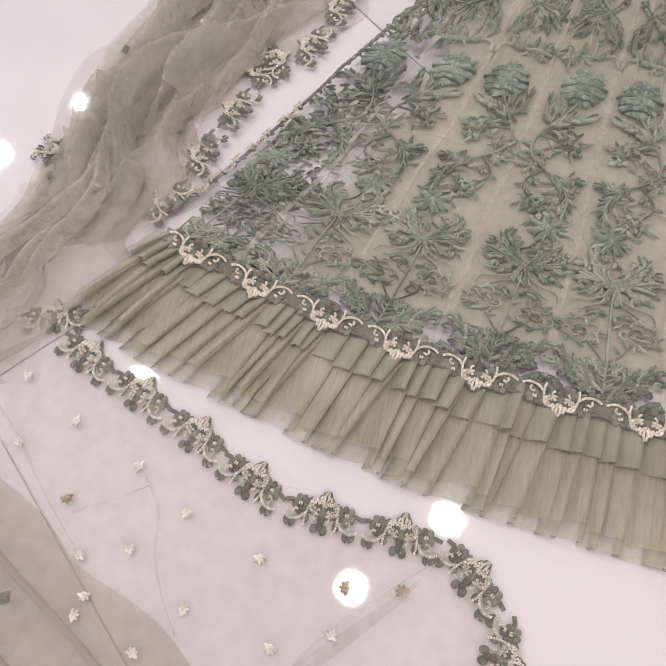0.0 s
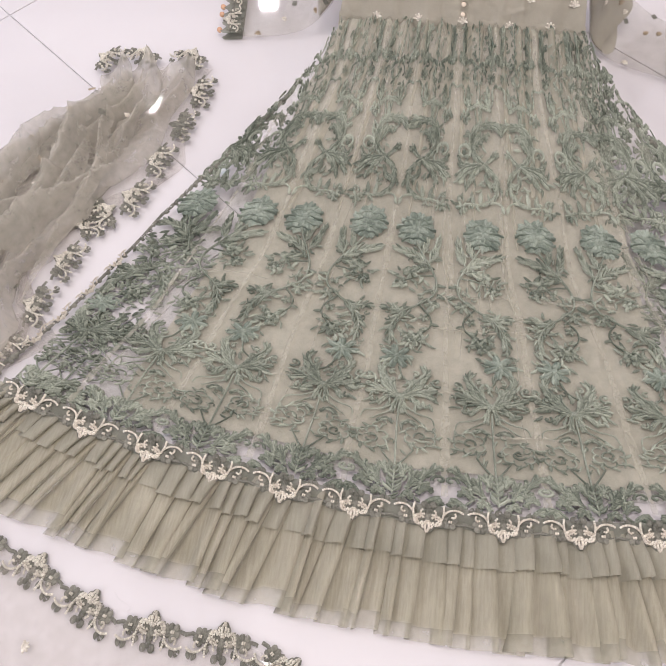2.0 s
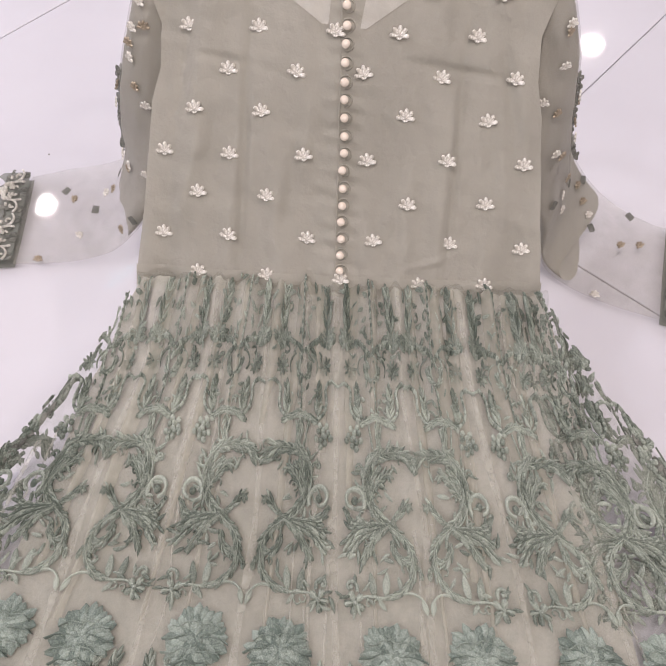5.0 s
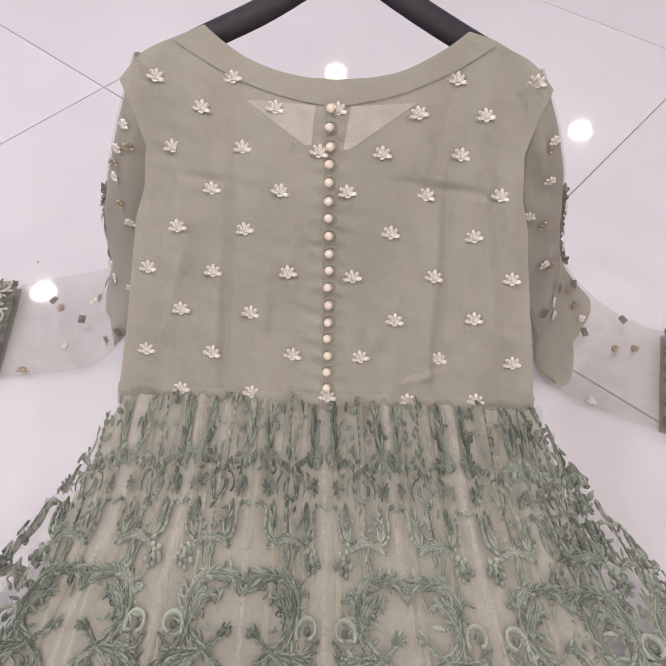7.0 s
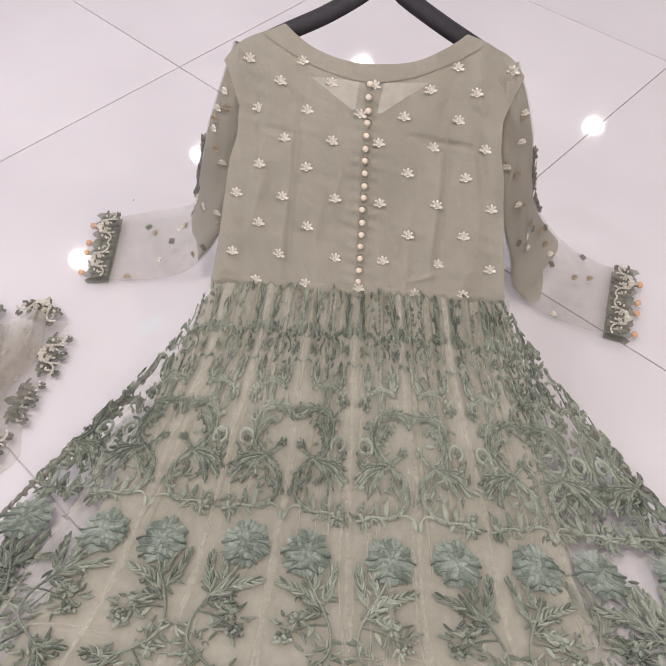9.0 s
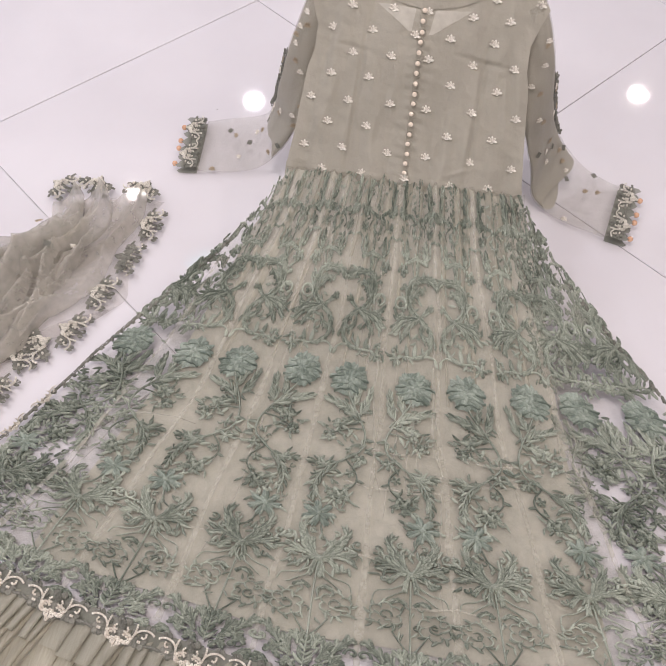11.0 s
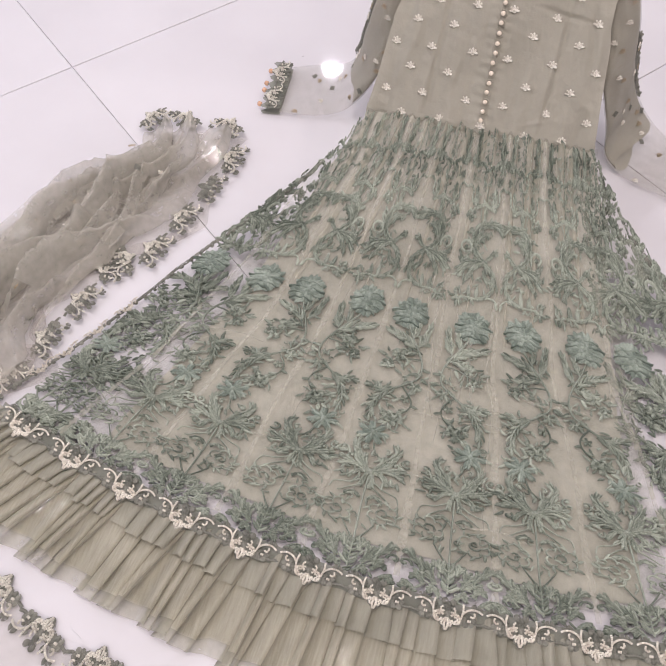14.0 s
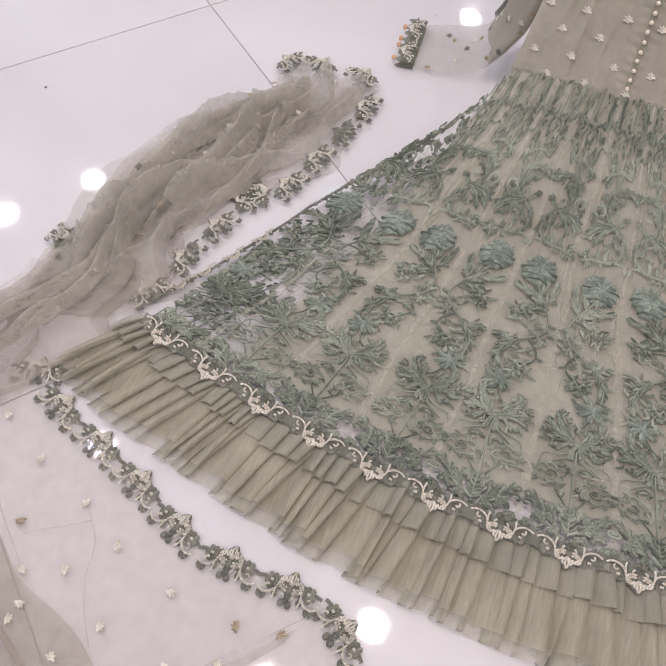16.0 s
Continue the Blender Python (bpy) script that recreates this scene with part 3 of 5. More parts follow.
    def spray(self, x, y, rx, ry, n, length=0.0125, width=0.0046):
        """Filigree of small tongues and curls that turn outwards from a middle."""
        for k in range(n):
            a, d = 2.4 * k + self.rng.uniform(-0.3, 0.3), ((k + 1) / n) ** 0.55
            px, py = x + rx * d * math.cos(a), y + ry * d * math.sin(a)
            turn = a + self.rng.choice((-1, 1)) * self.rng.uniform(0.2, 1.1)
            if k % 5 == 3:
                self.arc(px, py, 0.0042, turn, turn + self.rng.choice((-4.4, 4.4)), 0.0018, 0.0024, 0.5, 9, 0.8)
            else:
                self.petal(px, py, turn, length * self.rng.uniform(0.75, 1.2), width * self.rng.uniform(0.8, 1.15), 0.0024, self.rng.uniform(-0.45, 0.45))

    def grapes(self, x, y, r, n=9):
        for k in range(n):
            a, d = 2.4 * k, r * (k / n) ** 0.5
            self.disc(x + d * math.cos(a), y + d * math.sin(a), r * 0.30, 0.0026, 7, 0.05)

    def peony(self, x, y, r):
        """Full rose: ragged overlapping tongues in tiers that face the lower edge, the inner ones higher."""
        rng = self.rng
        self.disc(x, y, r * 0.80, 0.0012, 18, 0.10, rng)
        for inner, outer, count, h in ((0.50, 1.0, 26, 0.0022), (0.30, 0.80, 19, 0.0030), (0.10, 0.56, 13, 0.0038), (0.0, 0.32, 7, 0.0046)):
            turn = rng.uniform(0, 6)
            for k in range(count):
                a = turn + 2 * math.pi * k / count
                lobe = 0.93 + 0.06 * math.cos(6 * a + turn) + rng.uniform(-0.03, 0.03)
                c, s = math.cos(a), 0.95 * math.sin(a)
                self.petal(x + inner * r * c, y + inner * r * s, a + rng.uniform(-0.35, 0.35), r * (outer * lobe - inner), r * 8.0 * outer / count, h, rng.uniform(-0.3, 0.3))
        for q, half in ((-0.42, 0.75), (-0.08, 0.95), (0.28, 0.85), (0.58, 0.6)):
            self.cord([(x + r * half * t + 0.04 * r * math.sin(9 * t + 7 * q), y + r * (q + 0.16 * t * t + 0.05 * math.sin(7 * t))) for t in (-1, -0.7, -0.4, -0.1, 0.2, 0.5, 0.8, 1)], 0.0022, 0.0046, 0.8)


def gore_stitch(i, flip, lift, rng):
    def lay(a, v, h):
        y = -0.008 - v
        x = gore_x(i, y) + flip * a * (0.0584 + 0.105 * v) / 0.0957 + 0.006 * noise.noise((i * 1.7, v * 9, 0.4))
        t = v / 0.845
        y += t * t * (x - 0.06) ** 2 / 4.4
        vv = -y
        edge, mid = lerp_table(HALF, vv) - 0.003, lerp_table(MID, vv)
        x = max(mid - edge, min(mid + edge, x))
        return (x, y, skirt_z(x, y) + lift + 1.7 * h)
    g = GoreStitch(lay)
    g.rng, g.fat = rng, 1.0
    return g


def upper_vine(g):
    """From the waist down to the rose: bead line, swag, cup and acanthus."""
    rng = g.rng
    g.cord([(0.003, 0.014 + 0.006 * k) for k in range(13)], 0.0024, 0.0016, 1)
    for k in range(12):
        g.disc(0.003, 0.018 + 0.006 * k, 0.0020, 0.0024, 6)
    for side in (-1, 1):
        x = side * 0.034
        g.feather([(x, 0.060), (x * 0.97, 0.044), (x * 0.92, 0.022)], 5, 0.0130, 0.0056, 0.5)
        # swag with knots of leaves
        g.cord(g.fine([(0.0, 0.079), (side * 0.011, 0.069), (side * 0.030, 0.0635), (side * 0.047, 0.067)], 14), 0.0030, 0.0020, 1)
        for x, v in g.fine([(side * 0.003, 0.077), (side * 0.012, 0.0695), (side * 0.022, 0.066)], 6):
            g.disc(x, v, 0.0027, 0.0028, 7)
        for k in range(7):
            a = -2.9 + 0.42 * k
            g.leaf(side * 0.034, 0.068, a if side > 0 else math.pi - a, 0.0150 * rng.uniform(0.85, 1.1), 0.0058, 0.0026)
        for k in range(5):
            g.disc(side * (0.026 + 0.0042 * k), 0.0715 - 0.0016 * abs(k - 2), 0.0030, 0.0030, 7)
        g.arc(side * 0.010, 0.088, 0.010, -1.57, -1.57 + side * 2.3, 0.0024, 0.0020, 1, 10)
        g.flower(side * 0.031, 0.0885, 0.0088, 10, 0, 0.0020, 0.36)
        # cup
        rim = g.fine([(side * 0.050, 0.108), (side * 0.040, 0.104), (side * 0.032, 0.1095), (side * 0.0325, 0.124), (side * 0.029, 0.133), (side * 0.019, 0.140)], 22)
        g.cord(rim, 0.0030, 0.0018, 1)
        for x, v in rim[4:]:
            g.disc(x, v, 0.0022, 0.0028, 6)
        g.feather([(side * 0.020, 0.138), (side * 0.022, 0.124), (side * 0.023, 0.105)], 5, 0.0115, 0.0050, 0.5)
        g.cord([(side * 0.008, 0.143), (side * 0.0035, 0.166)], 0.0030, 0.0022, 0.7)
        g.frond([(side * 0.001, 0.101), (side * 0.007, 0.096), (side * 0.009, 0.086)], 0.008, 2, 0.0022, 8)
    g.cord([(0.002, 0.100 + 0.006 * k) for k in range(7)], 0.0022, 0.0018, 1)
    for k in range(6):
        g.disc(0.002, 0.103 + 0.006 * k, 0.0019, 0.0026, 6)
    g.frond([(-0.020, 0.1425), (-0.008, 0.1375), (0.003, 0.136), (0.014, 0.1375), (0.026, 0.1425)], 0.0080, 8, 0.0026, 18, 0.6, 0.7)
    g.frond([(0.002, 0.141), (0.003, 0.152), (0.005, 0.167)], 0.0075, 2, 0.0024, 10, 0.4, 1)
    g.grapes(-0.028, 0.154, 0.0115, 12)
    # acanthus: plume, stem, scrolls, spray and tail
    g.frond([(-0.014, 0.190), (-0.007, 0.176), (0.012, 0.1685), (0.034, 0.1695), (0.047, 0.182)], 0.0135, 9, 0.0026, 28, 0.5)
    g.frond([(0.005, 0.164), (-0.010, 0.184), (-0.012, 0.206), (0.001, 0.225), (0.015, 0.233)], 0.0120, 10, 0.0026, 28, 0.7, 0.7)
    g.cord(g.fine([(0.002, 0.168), (-0.014, 0.186), (-0.016, 0.206), (-0.003, 0.228), (0.012, 0.236)], 18), 0.0024, 0.0036, 0.9)
    g.frond([(-0.010, 0.214), (-0.001, 0.198), (0.013, 0.186), (0.017, 0.191)], 0.0105, 5, 0.0024, 16)
    g.frond([(-0.012, 0.206), (-0.004, 0.190), (0.006, 0.180)], 0.0070, 4, 0.0022, 12)
    g.curl(-0.0225, 0.183, 0.006, 0.5, -1, 0.0034)
    g.arc(-0.0285, 0.212, 0.0140, 0.6, 0.6 - 5.2, 0.0058, 0.0026, 0.45, 24, 0.7)
    g.disc(-0.0270, 0.212, 0.0042, 0.0026, 8)
    g.frond([(-0.040, 0.219), (-0.030, 0.231), (-0.012, 0.2335), (0.010, 0.233)], 0.0075, 6, 0.0024, 18, 0.7, 0.5)
    for (x1, v1), (x2, v2), w in (((-0.020, 0.237), (-0.036, 0.247), 0.0095), ((-0.020, 0.244), (-0.037, 0.262), 0.0090), ((-0.008, 0.248), (-0.021, 0.268), 0.0095), ((-0.004, 0.243), (-0.012, 0.260), 0.0070), ((-0.018, 0.234), (-0.034, 0.236), 0.0070)):
        g.frond([(0.012, 0.233), (x1, v1), (x2, v2)], w, 4, 0.0028, 14)
    g.frond([(0.014, 0.231), (0.026, 0.221), (0.034, 0.213), (0.037, 0.219)], 0.0090, 5, 0.0026, 14)
    tail = g.fine([(0.012, 0.234), (0.026, 0.243), (0.035, 0.257), (0.0355, 0.273), (0.025, 0.289), (0.006, 0.297), (-0.014, 0.2965), (-0.022, 0.298)], 34)
    g.frond([tail[k] for k in (0, 5, 10, 16, 22, 27)], 0.0085, 12, 0.0026, 30, 0.4, 0.8)
    g.cord(tail[14:], 0.0034, 0.0022, 0.8)
    g.frond([(0.014, 0.246), (0.017, 0.257), (0.025, 0.264), (0.032, 0.262)], 0.0105, 3, 0.0024, 14)
    g.frond([(0.036, 0.268), (0.042, 0.272), (0.043, 0.280)], 0.005, 2, 0.002, 8)
    for x, v, a in ((-0.008, 0.296, -1.75), (0.004, 0.295, -1.45)):
        g.leaf(x, v, a, 0.022, 0.0095, 0.0022)
    g.cord(g.fine([(0.020, 0.293), (0.032, 0.292), (0.041, 0.297), (0.046, 0.306)], 12), 0.0030, 0.0022, 0.7)
    g.leaf(0.042, 0.298, 1.3, 0.015, 0.0070, 0.0022)
    g.leaf(-0.004, 0.299, 0.9, 0.013, 0.0055, 0.0022)
    g.blossom(-0.029, 0.303, 0.0115, 5, 0.5)
    g.spray(-0.006, 0.200, 0.016, 0.032, 26)
    g.spray(-0.020, 0.246, 0.020, 0.020, 24)
    g.spray(0.020, 0.262, 0.014, 0.020, 10)
    g.spray(-0.022, 0.298, 0.018, 0.012, 10)
    g.spray(0.0, 0.122, 0.026, 0.018, 18, 0.009, 0.0040)
    g.spray(0.0, 0.072, 0.042, 0.010, 22, 0.009, 0.0046)
    g.spray(0.0, 0.036, 0.040, 0.018, 22, 0.010, 0.0046)
    g.spray(0.020, 0.172, 0.028, 0.010, 14)
    g.curl(-0.033, 0.289, 0.0075, 0.6, -1, 0.0042)


def lower_vine(g):
    """From the rose to the hem: feathered leaves, winding stem, blossom, spreading crest and outlined buds."""
    rng = g.rng
    stem = g.fine([(0.003, 0.374), (-0.010, 0.398), (-0.022, 0.418), (-0.033, 0.446), (-0.031, 0.472), (-0.012, 0.491), (0.013, 0.511), (0.026, 0.538), (0.026, 0.562)], 46)
    g.cord(stem, 0.0036, 0.0024, 0.9)
    g.feather([(-0.021, 0.412), (-0.029, 0.390), (-0.034, 0.364)], 6, 0.017, 0.0052, 0.40)
    g.feather([(-0.018, 0.416), (0.004, 0.400), (0.032, 0.390)], 7, 0.018, 0.0052, 0.45)
    g.feather([(-0.010, 0.398), (-0.012, 0.384), (-0.016, 0.368)], 4, 0.013, 0.0046, 0.4)
    g.feather([(-0.024, 0.424), (-0.002, 0.424), (0.014, 0.428)], 4, 0.013, 0.0050, 0.6)
    for x, v, r in ((0.006, 0.434, 0.0120), (-0.028, 0.490, 0.0105), (-0.018, 0.515, 0.0075)):
        g.blossom(x, v, r, 5, rng.uniform(0, 1))
    g.grapes(0.019, 0.455, 0.0100, 10)
    g.cord(g.fine([(-0.028, 0.436), (-0.010, 0.438), (0.010, 0.447), (0.018, 0.452)], 10), 0.0024, 0.002, 0.8)
    for x, v, a in ((-0.033, 0.452, 2.6), (-0.030, 0.464, 0.1), (-0.022, 0.482, 0.4), (-0.036, 0.470, 2.2), (-0.014, 0.440, 0.9), (0.026, 0.440, -0.5)):
        g.leaf(x, v, a, 0.016, 0.0062, 0.0022, bend=0.25)
    g.feather(stem[30:], 8, 0.0165, 0.0052, 0.50)
    g.feather([(0.013, 0.511), (0.024, 0.503), (0.036, 0.504)], 4, 0.013, 0.0046, 0.5)
    g.cord(g.fine([(-0.012, 0.493), (-0.026, 0.512), (-0.026, 0.530), (-0.010, 0.548)], 14), 0.0026, 0.002, 0.8)
    g.blossom(-0.007, 0.553, 0.0145, 5, 0.3)
    g.arc(-0.007, 0.553, 0.007, 0, 6.2, 0.0022, 0.0034, 1, 12, 1)
    for x, v, a in ((-0.026, 0.524, 2.8), (-0.024, 0.534, 0.2), (-0.014, 0.545, 2.0), (0.004, 0.562, 0.6)):
        g.leaf(x, v, a, 0.013, 0.0056, 0.0022)
    # crest
    cx, cv = 0.003, 0.656
    g.cord(g.fine([(0.010, 0.605), (0.004, 0.622), (-0.008, 0.632)], 8), 0.0026, 0.002, 0.8)
    for side in (-1, 1):
        for px, pv, bx, bv, w in ((0.040, -0.002, 0.020, -0.008, 0.0075), (0.041, -0.016, 0.026, -0.010, 0.0080), (0.026, -0.034, 0.018, -0.016, 0.0085), (0.012, -0.030, 0.010, -0.016, 0.0075), (0.024, 0.016, 0.014, 0.002, 0.0070), (0.007, 0.026, 0.005, 0.012, 0.0070)):
            g.frond([(cx + side * 0.002, cv), (cx + side * bx, cv + bv), (cx + side * px, cv + pv)], w, 3, 0.0026, 12)
        g.curl(cx + side * 0.040, cv - 0.030, 0.0080, 1.0 if side > 0 else 2.1, side, 0.0036)
        g.curl(cx + side * 0.027, cv - 0.020, 0.0060, 2.0 if side > 0 else 1.1, -side, 0.0032)
        g.curl(cx + side * 0.030, cv + 0.010, 0.0055, 4.0 if side > 0 else 5.4, -side, 0.0030)
        g.curl(cx + side * 0.014, cv - 0.040, 0.0050, 4.0 if side > 0 else 5.4, side, 0.0028)
        g.frond([(cx + side * 0.012, cv - 0.020), (cx + side * 0.026, cv - 0.040), (cx + side * 0.022, cv - 0.054)], 0.0115, 4, 0.0024, 14)
        for dv, reach in ((0.0, 0.036), (0.010, 0.026)):
            g.cord(g.fine([(cx + side * 0.004, cv + 0.012 + dv), (cx + side * 0.020, cv + 0.024 + dv), (cx + side * reach, cv + 0.030 + dv), (cx + side * (reach + 0.004), cv + 0.042)], 12), 0.0024, 0.0018, 0.6)
        # outlined buds on the thin stalk
        bx, bv = cx + side * 0.025, 0.722 + 0.005 * side
        for k in range(6):
            a = 0.5 + 1.05 * k
            g.arc(bx + 0.0105 * math.cos(a), bv + 0.0105 * math.sin(a), 0.0072, a - 1.6, a + 1.9, 0.0024, 0.0020, 0.85, 10, 0.8)
        g.arc(bx, bv, 0.0070, 0.4, 0.4 + side * 5.4, 0.0026, 0.0024, 0.45, 16, 0.8)
        for k in range(6):
            a = -1.3 + 0.7 * k
            q = a if side > 0 else math.pi - a
            g.petal(bx + 0.015 * math.cos(q), bv + 0.015 * math.sin(q), q + 0.4, 0.0095, 0.0046, 0.0024, 0.3)
        g.frond([(cx + side * 0.004, 0.700), (cx + side * 0.012, 0.694), (cx + side * 0.022, 0.700)], 0.0065, 3)
        g.cord(g.fine([(cx, 0.768), (cx + side * 0.010, 0.752), (cx + side * 0.018, 0.738)], 8), 0.0022, 0.0018, 0.8)
        # hem garland
        for k, (px, pv) in enumerate(((0.008, 0.772), (0.018, 0.779), (0.028, 0.775), (0.036, 0.766), (0.014, 0.790), (0.026, 0.795), (0.008, 0.806), (0.034, 0.808))):
            for q in range(3):
                a = -1.9 + 0.55 * q + 0.2 * k
                g.frond([(cx + side * px * 0.9, pv + 0.006), (cx + side * (px + 0.006 * math.cos(a)), pv - 0.004), (cx + side * (px + 0.012 * math.cos(a)), pv + 0.012 * math.sin(a))], 0.0062, 3, 0.0024, 8)
        g.curl(cx + side * 0.044, 0.778, 0.0075, 0.3, side, 0.0036)
        g.blossom(cx + side * 0.026, 0.786, 0.0100, 6, 0.4)
        g.blossom(cx + side * 0.042, 0.815, 0.0090, 5, 0.1)
    g.disc(cx, cv, 0.0055, 0.0040, 8)
    g.spray(cx, cv - 0.010, 0.044, 0.030, 40)
    g.spray(cx, 0.722, 0.044, 0.020, 24, 0.0095, 0.0032)
    g.spray(cx, 0.798, 0.034, 0.018, 16, 0.0110, 0.0040)
    g.spray(0.012, 0.444, 0.020, 0.020, 16)
    g.spray(-0.026, 0.478, 0.016, 0.022, 16)
    g.spray(0.018, 0.520, 0.018, 0.026, 18)
    g.spray(0.016, 0.575, 0.022, 0.022, 18)
    g.spray(-0.008, 0.550, 0.018, 0.016, 12)
    g.spray(-0.008, 0.404, 0.024, 0.018, 16)
    g.cord([(cx, cv + 0.01 + 0.011 * k) for k in range(12)], 0.0024, 0.0020, 0.9)
    g.feather([(cx, 0.806), (cx, 0.788), (cx, 0.768)], 5, 0.013, 0.0056, 0.7)


def trimmed(st):
    """Leaves out what would lie past the skirt's sides."""
    def beyond(k):
        x, y, _ = st.v[k]
        return abs(x - lerp_table(MID, -y)) > lerp_table(HALF, -y) - 0.0035
    out = [beyond(k) for k in range(len(st.v))]
    st.f = [f for f in st.f if not all(out[k] for k in f) and max(st.v[k][0] for k in f) - min(st.v[k][0] for k in f) < 0.016]
    return st


rng = random.Random(5)
for i in range(-5, 6):
    flip = 1 if i % 2 else -1
    g = gore_stitch(i, flip, 0.0012, rng)
    upper_vine(g)
    lower_vine(g)
    trimmed(g).make("embroidered_vine", THREAD, net, "raised sage thread vines, scrolls and blossoms", "stuff")
    r = gore_stitch(i, flip, 0.0012, rng)
    r.peony(0.004 + rng.uniform(-0.003, 0.003), 0.348 + rng.uniform(-0.004, 0.004), 0.0345)
    trimmed(r).make("embroidered_rose", THREAD_ROSE, net, "thick round rose in blue-green thread")
    r = gore_stitch(i, flip, 0.0012, rng)
    r.blossom(0.015, 0.588, 0.0215, 7, rng.uniform(0, 1), 0.0026)
    r.blossom(0.015, 0.588, 0.0135, 5, rng.uniform(0, 1), 0.0038)
    trimmed(r).make("embroidered_blossom", THREAD_ROSE, net, "ragged open blossom in blue-green thread")
# second layer of lace seen through the unlined sides
for i in (-5.3, -4.6, -3.8, 3.8, 4.6, 5.3):
    g = gore_stitch(i, 1, -0.005, rng)
    upper_vine(g)
    lower_vine(g)
    for q in range(5):
        g.spray(0.0, 0.335 + 0.085 * q, 0.046, 0.042, 6)
    trimmed(g).make("rear_lace", THREAD, dress, "lace of the rear panel seen through the net", "stuff")


# edging cord down both sides of the skirt
def side_cord(sx):
    st = Stitch(lambda x, y, h: (x, y, skirt_z(x, y) + 0.001 + h))
    for k in range(60):
        d = 0.13 + 0.64 * k / 60
        x = lerp_table(MID, d) + sx * (lerp_table(HALF, d) - 0.006)
        y = -0.008 - d + (d / 0.845) ** 2 * (x - 0.06) ** 2 / 4.4
        st.leaf(x, y, -1.1 * 1 if sx > 0 else -2.0, 0.016, 0.007, 0.003)
        if k % 2:
            st.disc(x - sx * 0.004, y, 0.004, 0.003, 6)
    return st


for sx in (-1, 1):
    side_cord(sx).make("side_edging", PATCH, dress, "dark corded edge of the lace")

# ---- ruffle ----
def ruffle(name, y0, reach, z0, z1, material, count, seed, label, ragged=0.012):
    """Knife pleats hung from the hem: each pleat folds back under the next."""
    rnd = random.Random(seed)
    cols = []
    x0, x1 = -0.668, 0.775
    edges = [x0]
    while edges[-1] < x1:
        edges.append(edges[-1] + (x1 - x0) / count * rnd.uniform(0.65, 1.35))
    tipset = []
    for a, b in zip(edges, edges[1:]):
        w = b - a
        over = rnd.uniform(0.2, 0.4) * w
        lean = rnd.uniform(-0.018, 0.018)
        ln = reach * rnd.uniform(1 - ragged * 4, 1 + ragged * 4)
        puff = rnd.uniform(0.4, 1.2)
        for q, zz in ((0.0, 0.0), (0.33, 0.5), (0.7, 0.9), (1.0, 1.0), (0.97, 0.55), (0.8, 0.15)):
            xx = a + (w + over * 0.5) * q if q < 0.9 or zz == 1.0 else a + w + over * 0.5 - (1 - q) * over * 2
            cols.append((xx, zz * 0.023 * puff, ln, lean))
    n = 7

    def pt(c, t):
        x, zz, ln, lean = c
        fan = 1 + 0.135 * t * reach / 0.16
        xx = 0.06 + (x - 0.06) * fan + lean * t * reach / 0.15
        y = hem_y(x) - y0 - ln * t + 0.02 * ((x - 0.06) / 0.7) ** 2 * t
        z = z0 * (1 - t) + z1 * t + 0.003 + zz * min(1.0, 0.12 + 1.1 * t) + 0.0015 * noise.noise((x * 40, t * 3, seed))
        return (xx, y, z)
    verts = [pt(c, j / n) for c in cols for j in range(n + 1)]
    faces = [(k * (n + 1) + j, k * (n + 1) + j + 1, (k + 1) * (n + 1) + j + 1, (k + 1) * (n + 1) + j) for k in range(len(cols) - 1) for j in range(n)]
    return mesh_ob(name, verts, faces, material, dress, label)


ruffle("under_ruffle", -0.002, 0.156, 0.004, 0.0, HEM_NET, 70, 4, "pale under layer of pleated net", 0.004)
ruffle("long_ruffle", -0.004, 0.138, 0.008, 0.001, RUFFLE, 70, 4, "long knife-pleated net ruffle", 0.010)
ruffle("short_ruffle", -0.012, 0.066, 0.014, 0.0065, TIER, 70, 4, "short upper ruffle of pleated net", 0.008)


# ---- trims ----
FLAT = lambda x, y, h: (x, y, h)


class Beading(Stitch):
    """Cord laid as a row of small rounded beads."""

    def cord(self, pts, width, h=0.002, taper=0.35):
        run = sum(math.hypot(q[0] - p[0], q[1] - p[1]) for p, q in zip(pts, pts[1:]))
        line = along([(x, y, 0) for x, y in pts], max(2, int(run / 0.0024)))
        for p, q in zip(line, line[1:]):
            self.bead((p.x + q.x) / 2, (p.y + q.y) / 2, math.atan2(q.y - p.y, q.x - p.x), 0.00115, width * 0.5, h)

    def bead(self, x, y, ang, half, wide, h):
        c, s, base = math.cos(ang), math.sin(ang), len(self.v)
        for a, b, hh in ((-1, -1, 0), (1, -1, 0), (1, 1, 0), (-1, 1, 0), (-0.7, -0.6, 1), (0.7, -0.6, 1), (0.7, 0.6, 1), (-0.7, 0.6, 1)):
            self.v.append(self.lay(x + a * half * c - b * wide * s, y + a * half * s + b * wide * c, hh * h))
        self.f += [(base + 4, base + 5, base + 6, base + 7)] + [(base + k, base + (k + 1) % 4, base + 4 + (k + 1) % 4, base + 4 + k) for k in range(4)]


